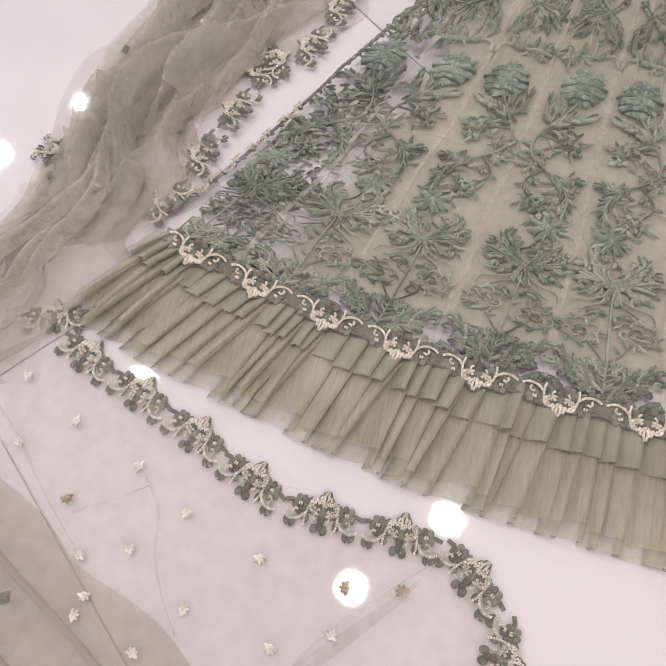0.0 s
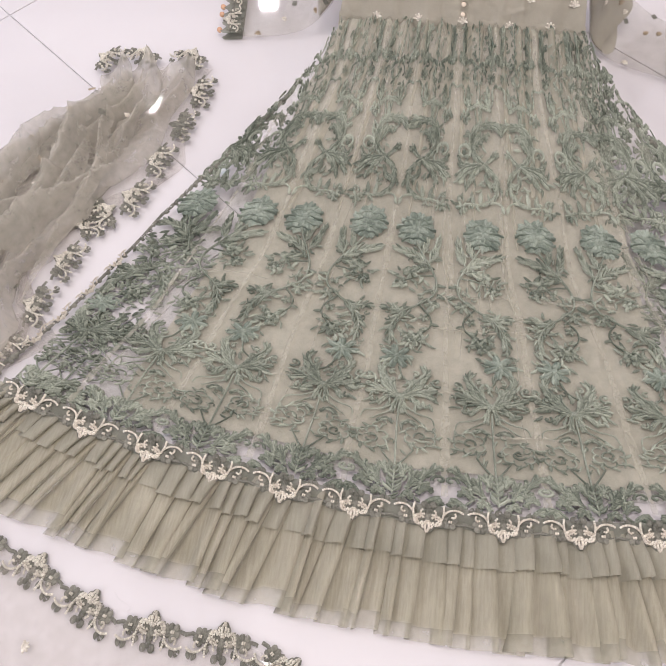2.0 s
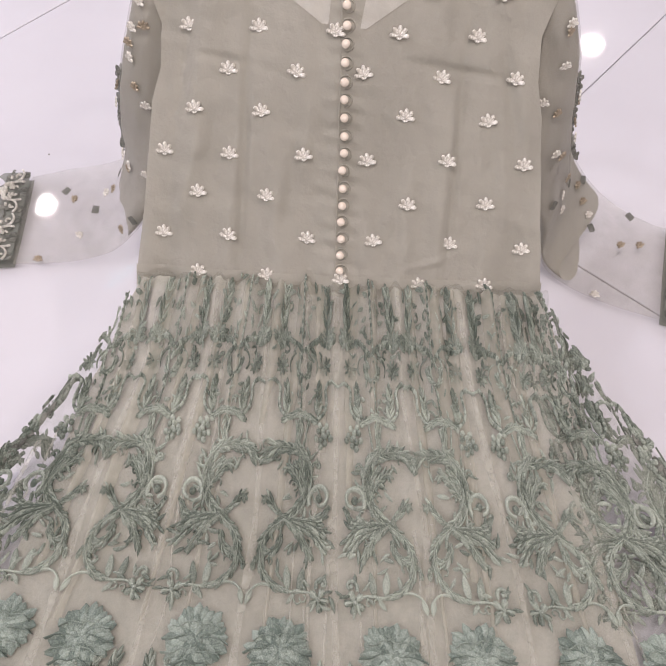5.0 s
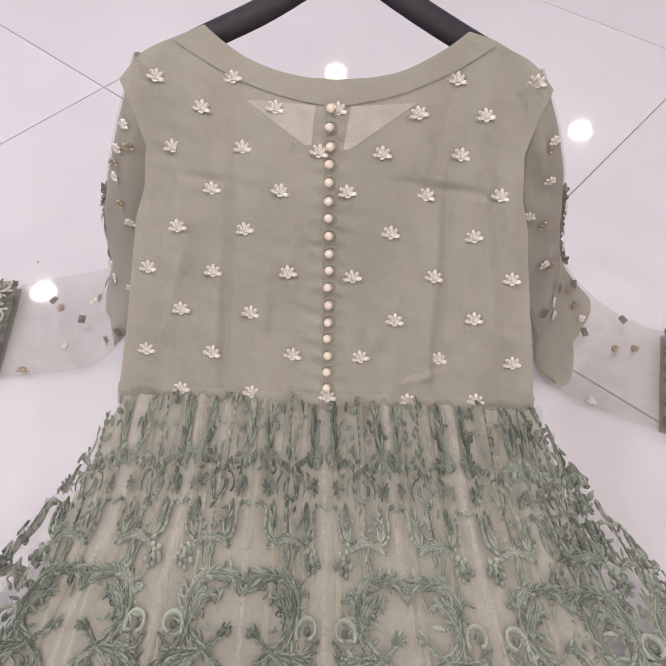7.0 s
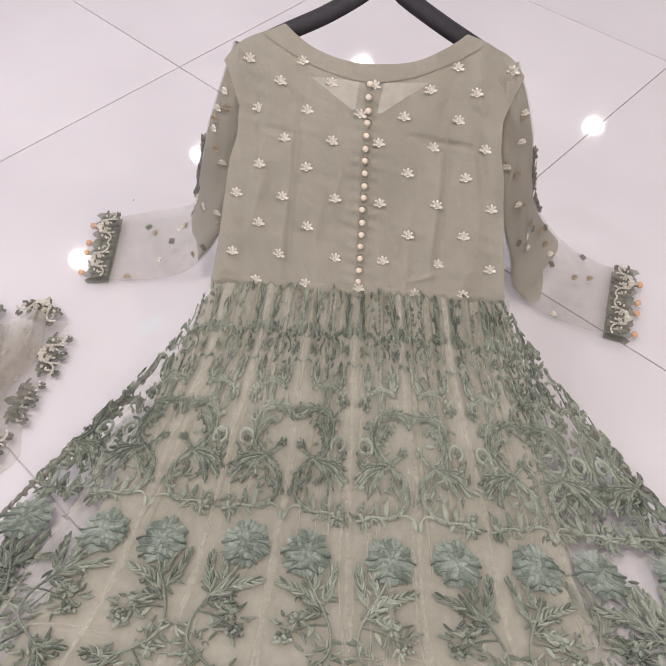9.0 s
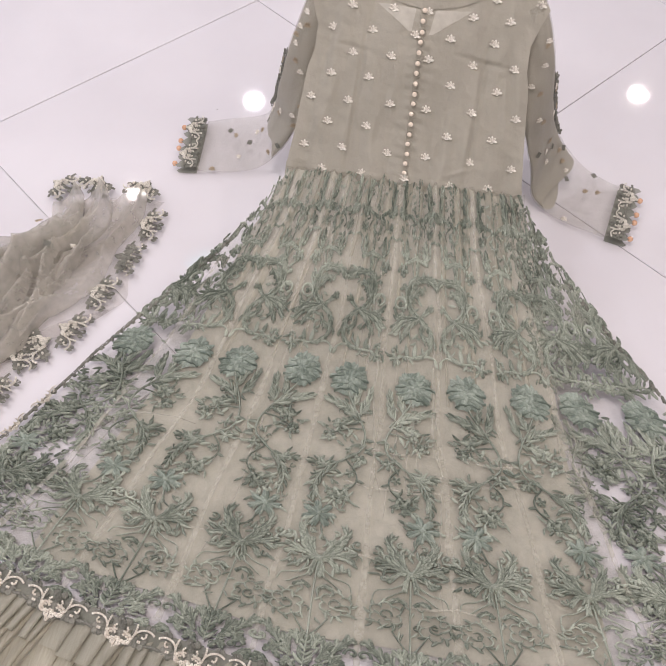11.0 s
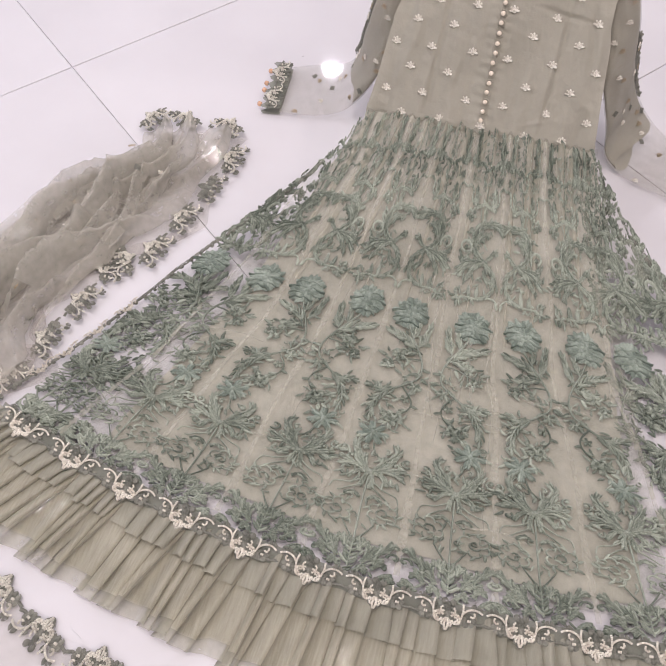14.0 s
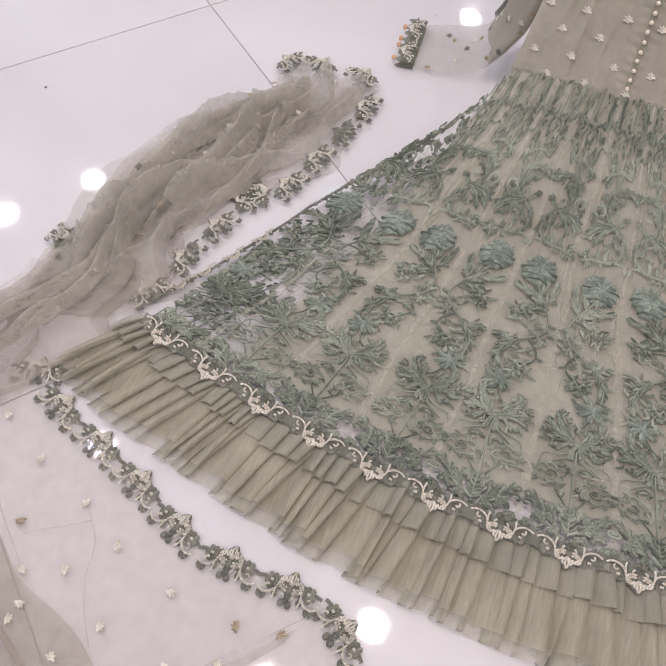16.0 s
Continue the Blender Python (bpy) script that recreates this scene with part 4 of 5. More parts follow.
def trim_parts():
    """One repeat, 0.10 m long: felt blossoms and leaves, a beaded fleur and two arms with curls."""
    felt, cord = Stitch(FLAT), Beading(lambda x, y, h: (x, y, h + 0.0020))
    felt.round_flower(0, 0.016, 0.0118, 3, 0.52, 0.0022)
    felt.round_flower(0, -0.004, 0.0135, 5, 0.3, 0.0018)
    felt.disc(0, -0.014, 0.0068, 0.0018, 9, 0.06)
    felt.cord([(-0.0508, -0.001), (-0.042, -0.003), (-0.030, 0.000), (-0.016, -0.002), (0, 0.002), (0.016, -0.002), (0.030, 0.000), (0.042, -0.003), (0.0508, -0.001)], 0.0046, 0.0016, 1)
    for side in (-1, 1):
        felt.round_flower(side * 0.0305, -0.001, 0.0108, 5, 0.3, 0.0022)
        felt.disc(side * 0.017, -0.002, 0.0088, 0.0018, 9, 0.08)
        felt.disc(side * 0.020, 0.012, 0.0052, 0.0016, 8, 0.1)
        for x, y, a in ((0.033, 0.015, 1.2), (0.044, 0.014, 1.9)):
            felt.leaf(side * x, y, a if side > 0 else math.pi - a, 0.0105, 0.0085, 0.0018)
        for q in (-0.0014, 0.0014):
            cord.bead(side * 0.0305 + q, -0.001, 1.57, 0.0018, 0.0012, 0.0030)
        # scrolls of the fleur
        cord.arc(side * 0.0120, -0.0030, 0.0072, 1.57 + side * 1.2, 1.57 - side * 4.4, 0.0036, 0.0028, 0.75, 18, 1)
        cord.arc(side * 0.0120, -0.0030, 0.0036, 1.57 + side * 0.8, 1.57 - side * 3.6, 0.0028, 0.0028, 0.8, 10, 1)
        cord.arc(side * 0.0070, 0.0075, 0.0040, 1.57, 1.57 - side * 4.2, 0.0028, 0.0026, 0.7, 12, 1)
        cord.cord([(side * 0.0010, -0.003), (side * 0.0062, -0.009), (side * 0.0066, -0.013), (side * 0.0022, -0.0125)], 0.0030, 0.0028, 1)
        # riser, arm and hanging curl
        cord.cord([(side * 0.0190, -0.001), (side * 0.0205, 0.006), (side * 0.0210, 0.012), (side * 0.0196, 0.020)], 0.0030, 0.0026, 1)
        cord.cord([(side * 0.0210, 0.007), (side * 0.0262, 0.0125), (side * 0.034, 0.0155), (side * 0.042, 0.0150), (side * 0.0480, 0.0120)], 0.0030, 0.0026, 1)
        cord.arc(side * 0.0335, 0.0080, 0.0042, 1.0 if side > 0 else 2.14, 1.57 - side * 4.0, 0.0028, 0.0026, 0.7, 12, 1)
    cord.cord([(0, -0.003), (0.0026, -0.011), (0, -0.0195), (-0.0026, -0.011), (0, -0.003)], 0.0032, 0.0030, 1)
    return felt, cord


def trim_mesh(st, name, material):
    me = bpy.data.meshes.new(name)
    me.from_pydata(st.v, [], st.f)
    me.materials.append(material)
    me.polygons.foreach_set("use_smooth", [True] * len(me.polygons))
    return me


felt, cord = trim_parts()
FELT_ME, CORD_ME = trim_mesh(felt, "trim_felt", PATCH), trim_mesh(cord, "trim_cord", CORD)
SILV_ME = trim_mesh(cord, "trim_silver", SILVER)


def hem_band(u, v):
    x = -0.655 + 1.42 * u
    sc = 0.006 * abs(math.sin(math.pi * (x - 0.005) / 0.102 + math.pi / 2))
    y = hem_y(x) + 0.020 - v * (0.026 + sc)
    return (x, y, 0.0205 + 0.002 * noise.noise((x * 20, y * 20, 7)))


hem = grid("hem_band", hem_band, 160, 3, BAND, dress, "scalloped sage band above the ruffle")
for k in range(-6, 8):
    x = 0.005 + 0.1015 * k
    y = hem_y(x)
    slope = math.degrees(math.atan((x - 0.06) / 2.2))
    for nm, me in (("trim_felt", FELT_ME), ("trim_cord", CORD_ME)):
        ob = new(nm, me)
        ob.parent = hem
        ob.matrix_basis = pose(x, y, 0.0235, 0, 0, slope)


for d in (0.50, 0.57, 0.64, 0.70):
    x = lerp_table(MID, d) - lerp_table(HALF, d) + 0.010
    y = -0.008 - d + (d / 0.845) ** 2 * (x - 0.06) ** 2 / 4.4
    ob = new("folded_trim", CORD_ME)
    ob.parent = hem
    ob.matrix_basis = pose(x, y, skirt_z(x, y) + 0.004, 0, 0, 62) @ Matrix.Diagonal((0.55, 0.45, 1, 1))


# ---- bodice sprigs, buttons ----
def sprig_mesh(material, name, r=0.0094):
    """A small paw-shaped blossom in one piece: five rounded petals in a fan over a short foot."""
    n, rings = 60, ((0.22, 0.0034), (0.40, 0.0014), (0.66, 0.0028), (0.88, 0.0028), (1.0, 0.0002))
    verts, faces = [(0, -0.0038, 0.0030)], []
    for ring, h in rings:
        for k in range(n):
            a = 2 * math.pi * k / n
            f = (math.degrees(a) + 18) % 360 / 216
            lobe = abs(math.sin(5 * math.pi * f)) ** 0.55 if f < 1 else 0.5
            rr = r * (0.46 + 0.54 * lobe) if f < 1 else r * 0.34
            verts.append((rr * ring * math.cos(a), 1.08 * rr * ring * math.sin(a) - 0.0038, h * (0.35 + 0.65 * lobe)))
    for k in range(n):
        k2 = (k + 1) % n
        faces.append((0, 1 + k, 1 + k2))
        for q in range(len(rings) - 1):
            o = 1 + q * n
            faces.append((o + k, o + n + k, o + n + k2, o + k2))
    st = Stitch(FLAT)
    st.v, st.f = verts, faces
    return trim_mesh(st, name, material)


SPRIG = sprig_mesh(SEQUIN, "sprig")
SPRIG_DARK = sprig_mesh(BRONZE, "sprig_dark")
ROWS_OF_SPRIGS = [(0.0, (-0.16, -0.087, -0.011, 0.069, 0.137)), (0.037, (-0.197, -0.127, -0.047, 0.02, 0.098, 0.172)), (0.076, (-0.159, -0.089, 0.0525, 0.13)),
                  (0.115, (-0.194, -0.127, -0.053, 0.0095, 0.0885, 0.165)), (0.155, (-0.162, -0.096, 0.045, 0.125)), (0.195, (-0.1285, -0.061, 0.002, 0.078, 0.149)),
                  (0.234, (-0.168, -0.099, -0.025, 0.034, 0.109)), (0.272, (-0.137, -0.067, -0.009, 0.066, 0.128)), (0.305, (-0.182, -0.109, 0.101, 0.175))]
FRAME = Matrix((Vector((1, 0, 0)), UP, OUT)).transposed().to_4x4()
for s, xs in ROWS_OF_SPRIGS:
    for x in xs:
        ob = new("sprig", SPRIG)
        ob.parent = bodice
        ob.matrix_basis = Matrix.Translation(on_bodice(x, s + 0.008 * math.sin(math.pi * min(1.0, s / 0.32)) + rng.uniform(-0.002, 0.002), 0.0012)) @ FRAME @ pose(0, 0, 0, 0, 0, rng.uniform(-14, 14))


def ball_mesh(name, r, material, seg=12, rings=8):
    bm = bmesh.new()
    bmesh.ops.create_uvsphere(bm, u_segments=seg, v_segments=rings, radius=r)
    for f in bm.faces:
        f.smooth = True
    me = bpy.data.meshes.new(name)
    bm.to_mesh(me)
    bm.free()
    me.materials.append(material)
    return me


PEARL_ME = ball_mesh("pearl_button", 0.0043, PEARL)
placket = Stitch(on_bodice)
for k in range(17):
    s = 0.0085 + 0.0167 * k
    x = -0.012 - 0.004 * s / 0.27 + rng.uniform(-0.0008, 0.0008)
    ob = new("pearl_button", PEARL_ME)
    ob.parent = bodice
    ob.location = on_bodice(x, s + rng.uniform(-0.001, 0.001), 0.0052)
    placket.arc(x + 0.001, s, 0.0062, 2.6, 2.6 - 4.2, 0.0018, 0.002, 1, 10, 1)
placket.cord([(-0.017 - 0.004 * k / 20, 0.002 + 0.285 * k / 20) for k in range(21)], 0.0022, 0.001, 1)
placket.make("placket", CHIFFON, bodice, "row of fabric loops")


loz = Stitch(FLAT)
loz.v = [(0.0115 * math.cos(math.pi / 2 * k), 0.0098 * math.sin(math.pi / 2 * k), 0.0) for k in range(4)] + [(0.0085 * math.cos(math.pi / 2 * k), 0.0072 * math.sin(math.pi / 2 * k), 0.0014) for k in range(4)]
loz.f = [(4, 5, 6, 7)] + [(k, (k + 1) % 4, 4 + (k + 1) % 4, 4 + k) for k in range(4)]
LOZENGE = trim_mesh(loz, "lozenge", PATCH)

# ---- sleeves ----
def sleeve_form(outer, inner, sx):
    """A flattened tube between its outer and inner edge."""
    oo, ii = along(outer, 40), along(inner, 40)

    def at(line, v):
        k = min(39, int(v * 40))
        return line[k].lerp(line[k + 1], v * 40 - k)

    def fn(u, v, fat=1.0):
        o, i = at(oo, v), at(ii, v)
        c, half = (o + i) / 2, (o - i) / 2
        v0, v1 = max(0, v - 0.03), min(1, v + 0.03)
        tan = (at(oo, v1) + at(ii, v1) - at(oo, v0) - at(ii, v0)).normalized()
        nrm = half.cross(tan).normalized()
        if nrm.dot(Vector((0, -0.6, 0.8))) < 0:
            nrm = -nrm
        a = 2 * math.pi * u
        th = (0.020 * (1 - v) ** 1.5 + 0.006) * fat
        crease = 0.008 * noise.noise((math.cos(a) * 2.5, v * 9, sx * 3 + math.sin(a))) * (1 - 0.6 * v)
        p = c + half * fat * math.cos(a) + nrm * (th * math.sin(a) + crease)
        return (p.x, p.y, max(0.003, p.z))
    return fn


SLEEVES = [(-1, [(-0.208, 0.212, 0.406), (-0.236, 0.178, 0.335), (-0.268, 0.182, 0.23), (-0.294, 0.225, 0.12), (-0.335, 0.261, 0.045), (-0.437, 0.26, 0.014), (-0.462, 0.254, 0.012)],
            [(-0.165, 0.200, 0.374), (-0.190, 0.158, 0.285), (-0.212, 0.125, 0.205), (-0.245, 0.110, 0.12), (-0.316, 0.11, 0.03), (-0.40, 0.102, 0.012), (-0.446, 0.098, 0.012)]),
           (1, [(0.184, 0.207, 0.402), (0.210, 0.183, 0.345), (0.234, 0.20, 0.25), (0.268, 0.25, 0.12), (0.332, 0.245, 0.04), (0.405, 0.216, 0.014), (0.428, 0.210, 0.012)],
            [(0.138, 0.194, 0.370), (0.165, 0.153, 0.285), (0.190, 0.122, 0.200), (0.225, 0.12, 0.11), (0.248, 0.117, 0.03), (0.31, 0.087, 0.012), (0.370, 0.064, 0.012), (0.392, 0.058, 0.012)])]
for sx, outer, inner in SLEEVES:
    fn = sleeve_form(outer, inner, sx)
    sleeve = grid("net_sleeve", fn, 28, 60, SLEEVE, dress, "sheer sage net sleeve")
    grid("undersleeve", lambda u, v: fn(u, v * ((0.76 if sx > 0 else 0.67) + 0.03 * math.sin(u * 12)), 0.93), 28, 44, CHIFFON, sleeve, "chiffon lining of the upper sleeve")
    strip = Stitch(FLAT)
    for k in range(14):
        p = Vector(fn(0.02, 0.30 + 0.027 * k))
        q = Vector(fn(0.09, 0.30 + 0.027 * k))
        base = len(strip.v)
        strip.flower(0, 0, 0.0075, 5, k, 0.003, 0.8)
        for m in range(base, len(strip.v)):
            a, b, h = strip.v[m]
            strip.v[m] = (p.x + a * 0.8, p.y + b * 0.7, p.z + 0.004 + h + 0.6 * b)
    strip.make("sleeve_edging", PATCH, sleeve, "dark embroidered strip")
    path = [(((Vector(outer[-1]) + Vector(inner[-1])) / 2)[:], (Vector(outer[-1]) - Vector(inner[-1])).length / 2, (Vector(outer[-1]) - Vector(inner[-1]))[:])]
    # sprigs and dark lozenges
    for k in range(26):
        u, v = rng.uniform(0.06, 0.44), 0.08 + 0.86 * (k + rng.uniform(0, 1)) / 26
        p = Vector(fn(u, v))
        p1, p2 = Vector(fn(u + 0.03, v)), Vector(fn(u, min(1, v + 0.03)))
        nrm = (p1 - p).cross(p2 - p).normalized()
        if nrm.dot(Vector((0, -0.7, 0.7))) < 0:
            nrm = -nrm
        ob = new("lozenge", LOZENGE) if k % 3 == 0 and v > 0.5 else new("sprig", SPRIG_DARK if k % 2 else SPRIG)
        ob.parent = sleeve
        ob.matrix_basis = Matrix.Translation(p + nrm * 0.002) @ nrm.to_track_quat("Z", "Y").to_matrix().to_4x4() @ Matrix.Scale(0.75, 4)
    # cuff
    end, dirn = Vector(path[-1][0]), Vector(path[-1][2]).normalized()
    outw = Vector((sx * 1.0, 0, 0)) - dirn * dirn.x * sx
    outw.normalize()
    across = dirn * path[-1][1]
    cuffv = [end + across * (2 * (i / 24) - 1) + outw * (0.038 * j / 3 + (0.006 * math.sin(i * 1.7) if j == 3 else 0)) for j in range(4) for i in range(25)]
    for zz, nm in ((0.019, "cuff"), (0.003, "cuff_underside")):
        mesh_ob(nm, [(p.x, p.y, zz + 0.002 * noise.noise((p.x * 30, p.y * 30, 1))) for p in cuffv], [(j * 25 + i, j * 25 + i + 1, j * 25 + 26 + i, j * 25 + 25 + i) for j in range(3) for i in range(24)], BAND, sleeve, "dark scalloped cuff band")
    ang = math.degrees(math.atan2(outw.y, outw.x)) + 90
    for q in (-0.52, 0.52):
        for nm, me in (("cuff_felt", FELT_ME), ("cuff_cord", SILV_ME)):
            ob = new(nm, me)
            ob.parent = sleeve
            p = end + across * q + outw * 0.022
            ob.matrix_basis = pose(p.x, p.y, 0.0205, 0, 0, ang) @ Matrix.Diagonal((0.82, 0.95, 1, 1))
    bead = ball_mesh("bead", 0.0056, PEACH)
    for q in (-0.85, -0.25, 0.05, 0.6):
        ob = new("bead", bead)
        ob.parent = sleeve
        p = end + across * q + outw * 0.046
        ob.location = (p.x, p.y, 0.017)

# ---- hanger ----
def hanger():
    top = empty("hanger", tuple(BASE + UP * 0.40), "black moulded plastic clothes hanger inside the dress neck", "hanger")
    pts2 = [(-0.19, 0.315), (-0.14, 0.340), (-0.085, 0.366), (-0.04, 0.393), (-0.007, 0.416), (0.026, 0.393), (0.07, 0.366), (0.115, 0.341), (0.165, 0.315)]
    line = along([(x, s, 0) for x, s in pts2], 40)
    n, verts, faces = 10, [], []
    inv = -Vector(top.location)
    for k, p in enumerate(line):
        a, b = line[max(0, k - 1)], line[min(40, k + 1)]
        t = (b - a).normalized()
        nx = Vector((-t.y, t.x, 0))
        for j in range(n):
            c = 2 * math.pi * j / n
            q = p + nx * 0.0125 * math.cos(c)
            verts.append(Vector((q.x, 0, 0)) + BASE + UP * q.y + OUT * (0.006 * math.sin(c) - 0.010) + inv)
    faces = [(k * n + j, k * n + (j + 1) % n, (k + 1) * n + (j + 1) % n, (k + 1) * n + j) for k in range(40) for j in range(n)]
    faces += [tuple(range(n)), tuple(reversed(range(40 * n, 41 * n)))]
    mesh_ob("shoulder_bar", verts, faces, BLACK, top)
    hook = along([(-0.007, 0.42, 0), (-0.007, 0.45, 0), (0.012, 0.47, 0), (0.012, 0.495, 0), (-0.012, 0.505, 0), (-0.028, 0.49, 0)], 30)
    verts = []
    for k, p in enumerate(hook):
        a, b = hook[max(0, k - 1)], hook[min(30, k + 1)]
        t = (b - a).normalized()
        nx = Vector((-t.y, t.x, 0))
        for j in range(8):
            c = 2 * math.pi * j / 8
            q = p + nx * 0.002 * math.cos(c)
            verts.append(Vector((q.x, 0, 0)) + BASE + UP * q.y + OUT * (0.002 * math.sin(c) - 0.010) + inv)
    mesh_ob("hook", verts, [(k * 8 + j, k * 8 + (j + 1) % 8, k * 8 + 8 + (j + 1) % 8, k * 8 + 8 + j) for k in range(30) for j in range(8)], SILVER, top, "bright metal hook")


hanger()

# ---- scarf ----
scarf = empty("scarf", (-0.6, -0.9, 0), "sheer sage net scarf with corded border on white tiles", "scarf")
SHIFT = -Vector(scarf.location)
INNER = [(-0.50, 0.002), (-0.504, -0.068), (-0.525, -0.162), (-0.53, -0.256), (-0.571, -0.38), (-0.612, -0.415), (-0.655, -0.502), (-0.662, -0.571), (-0.652, -0.639), (-0.679, -0.71), (-0.701, -0.744), (-0.735, -0.86), (-0.80, -0.98)]
OUTER = [(-0.70, -0.035), (-0.675, -0.12), (-0.722, -0.172), (-0.804, -0.223), (-0.83, -0.303), (-0.87, -0.449), (-0.875, -0.564), (-0.885, -0.642), (-0.90, -0.72), (-0.94, -0.785), (-1.0, -0.88), (-1.06, -0.98), (-1.12, -1.10)]
IN_LINE = along([(x, y, 0) for x, y in INNER], 120)
OUT_LINE = along([(x, y, 0) for x, y in OUTER], 120)


def folds(layer, u0, u1, waves, tall, v0=0.0, v1=1.0):
    """Cloth pushed together sideways, so that sharp folds lie over their neighbours."""
    def fn(u, v):
        ends = 1.0 if v1 > 0.97 else min(1.0, 6 * (1 - v))
        v = v0 + (v1 - v0) * v
        k = min(119, int(v * 120))
        f = v * 120 - k
        a, b = IN_LINE[k].lerp(IN_LINE[k + 1], f), OUT_LINE[k].lerp(OUT_LINE[k + 1], f)
        drift = 1.3 * noise.noise((v * 2.6, layer, 0.5)) + 0.35 * noise.noise((v * 7.0, u * 2, layer + 3.5))
        ph = 2 * math.pi * (waves * u + drift)
        amp = (0.9 + 0.7 * noise.noise((u * 5, v * 5, layer + 2))) / (2 * math.pi * waves)
        w = u + 2.2 * amp * math.sin(ph)
        w = u0 + (u1 - u0) * w + 0.03 * noise.noise((v * 6, u * 3, layer + 9))
        body = max(0.0, math.sin(math.pi * min(1, max(0, w)))) ** 0.5 * ends
        ridge = (1 - abs(math.sin(ph / 2 + 0.5))) ** 1.7
        z = 0.004 + 0.002 * layer + body * tall * ridge * (0.8 + 0.9 * noise.noise((v * 5, u * 3, layer + 4)))
        for m in range(3):
            slant = math.pi * ((7 + 4 * m) * v + (3.5 - 3 * m) * u + 1.5 * noise.noise((v * 4, u * 3, layer + 6 + m)))
            z += body * 0.024 * (1 - abs(math.sin(slant))) ** 3 * max(0.0, 0.35 + noise.noise((v * 6, u * 4, layer + 12 + m)))
        p = a.lerp(b, w) + SHIFT
        return (p.x + 0.010 * noise.noise((v * 12, u * 4, layer + 9)), p.y + 0.010 * noise.noise((v * 12, u * 7, layer + 19)), max(0.003, z))
    return fn


grid("loose_edge", folds(0, 0.0, 1.0, 2.0, 0.012), 90, 160, VEIL, scarf, "single translucent layer")
grid("folded_length", folds(1, 0.12, 1.0, 3.0, 0.070, 0.0, 0.74), 200, 220, BUNCH, scarf, "gathered translucent folds")
grid("gathered_crest", folds(2, 0.30, 0.94, 2.6, 0.095, 0.10, 0.66), 160, 200, BUNCH, scarf, "crushed folds along the middle")
grid("lower_length", folds(3, 0.05, 1.0, 3.0, 0.030, 0.60, 1.0), 160, 120, VEIL, scarf, "loosely folded sheer net")
plr = random.Random(8)


def pleat(u0, v0, v1, w, drift, tall, seed):
    """A narrow doubled fold that runs down the length, upright at its crest."""
    def fn(u, v):
        vv = v0 + (v1 - v0) * v
        k = min(119, int(vv * 120))
        a, b = IN_LINE[k].lerp(IN_LINE[k + 1], vv * 120 - k), OUT_LINE[k].lerp(OUT_LINE[k + 1], vv * 120 - k)
        mid = u0 + drift * (v - 0.5) + 0.07 * noise.noise((vv * 5, seed, 1.0))
        ends = math.sin(math.pi * min(0.97, max(0.03, v))) ** 0.6
        t = min(0.98, max(0.0, mid + (u - 0.5) * w * ends * (1 + 0.5 * noise.noise((vv * 9, seed, 3.0)))))
        p = a.lerp(b, t) + SHIFT
        body = max(0.0, math.sin(math.pi * t)) ** 0.6
        crest = (1 - abs(2 * u - 1.1)) if u > 0.05 else 0
        return (p.x, p.y, 0.006 + body * (tall + 0.030 * max(0.0, crest) * ends * (0.8 + 0.6 * noise.noise((vv * 12, seed, 5.0)))))
    return fn


for k in range(15):
    v0 = plr.uniform(-0.05, 0.62)
    grid("pleat", pleat(plr.uniform(0.22, 0.92), max(0.02, v0), min(0.98, v0 + plr.uniform(0.2, 0.5)), plr.uniform(0.05, 0.13), plr.uniform(-0.45, 0.45), plr.uniform(0.012, 0.045), k * 1.7), 10, 60, PLEAT, scarf, "narrow doubled fold of net")

BORDER = [(-0.81, -0.885), (-0.74, -0.864), (-0.718, -0.90), (-0.658, -0.925), (-0.568, -0.958), (-0.487, -0.99), (-0.398, -1.026), (-0.296, -1.033), (-0.213, -1.035), (-0.165, -1.052), (-0.132, -1.084), (-0.108, -1.13), (-0.125, -1.18), (-0.19, -1.25)]
EDGE = along([(x, y, 0) for x, y in BORDER], 100)


def veil(u, v):
    e = EDGE[min(100, int(round(u * 100)))]
    far = Vector((-1.30 + 0.62 * u + 0.35 * u * u, -1.25 - 0.45 * u, 0))
    p = e.lerp(far, v)
    z = 0.004 + 0.010 * max(0, noise.noise((p.x * 5 + p.y * 3, p.y * 2 - p.x, 3.3))) + 0.020 * max(0, v - 0.35) * abs(noise.noise((p.x * 9 + p.y * 6, p.y * 3, 1.7)))
    p = p + SHIFT
    return (p.x, p.y, z)


grid("spread_end", veil, 100, 70, VEIL, scarf, "single flat layer of sheer net")
grid("folded_corner", lambda u, v: (lambda p: (p.x, p.y, 0.007 + 0.004 * math.sin(9 * u + 4 * v)))(Vector((-0.21, -1.075, 0)).lerp(Vector((-0.42, -1.30, 0)), u) + Vector((-0.05, -0.10, 0)) * v * (0.3 + u) + SHIFT), 30, 10, VEIL, scarf, "turned-over edge of the net")


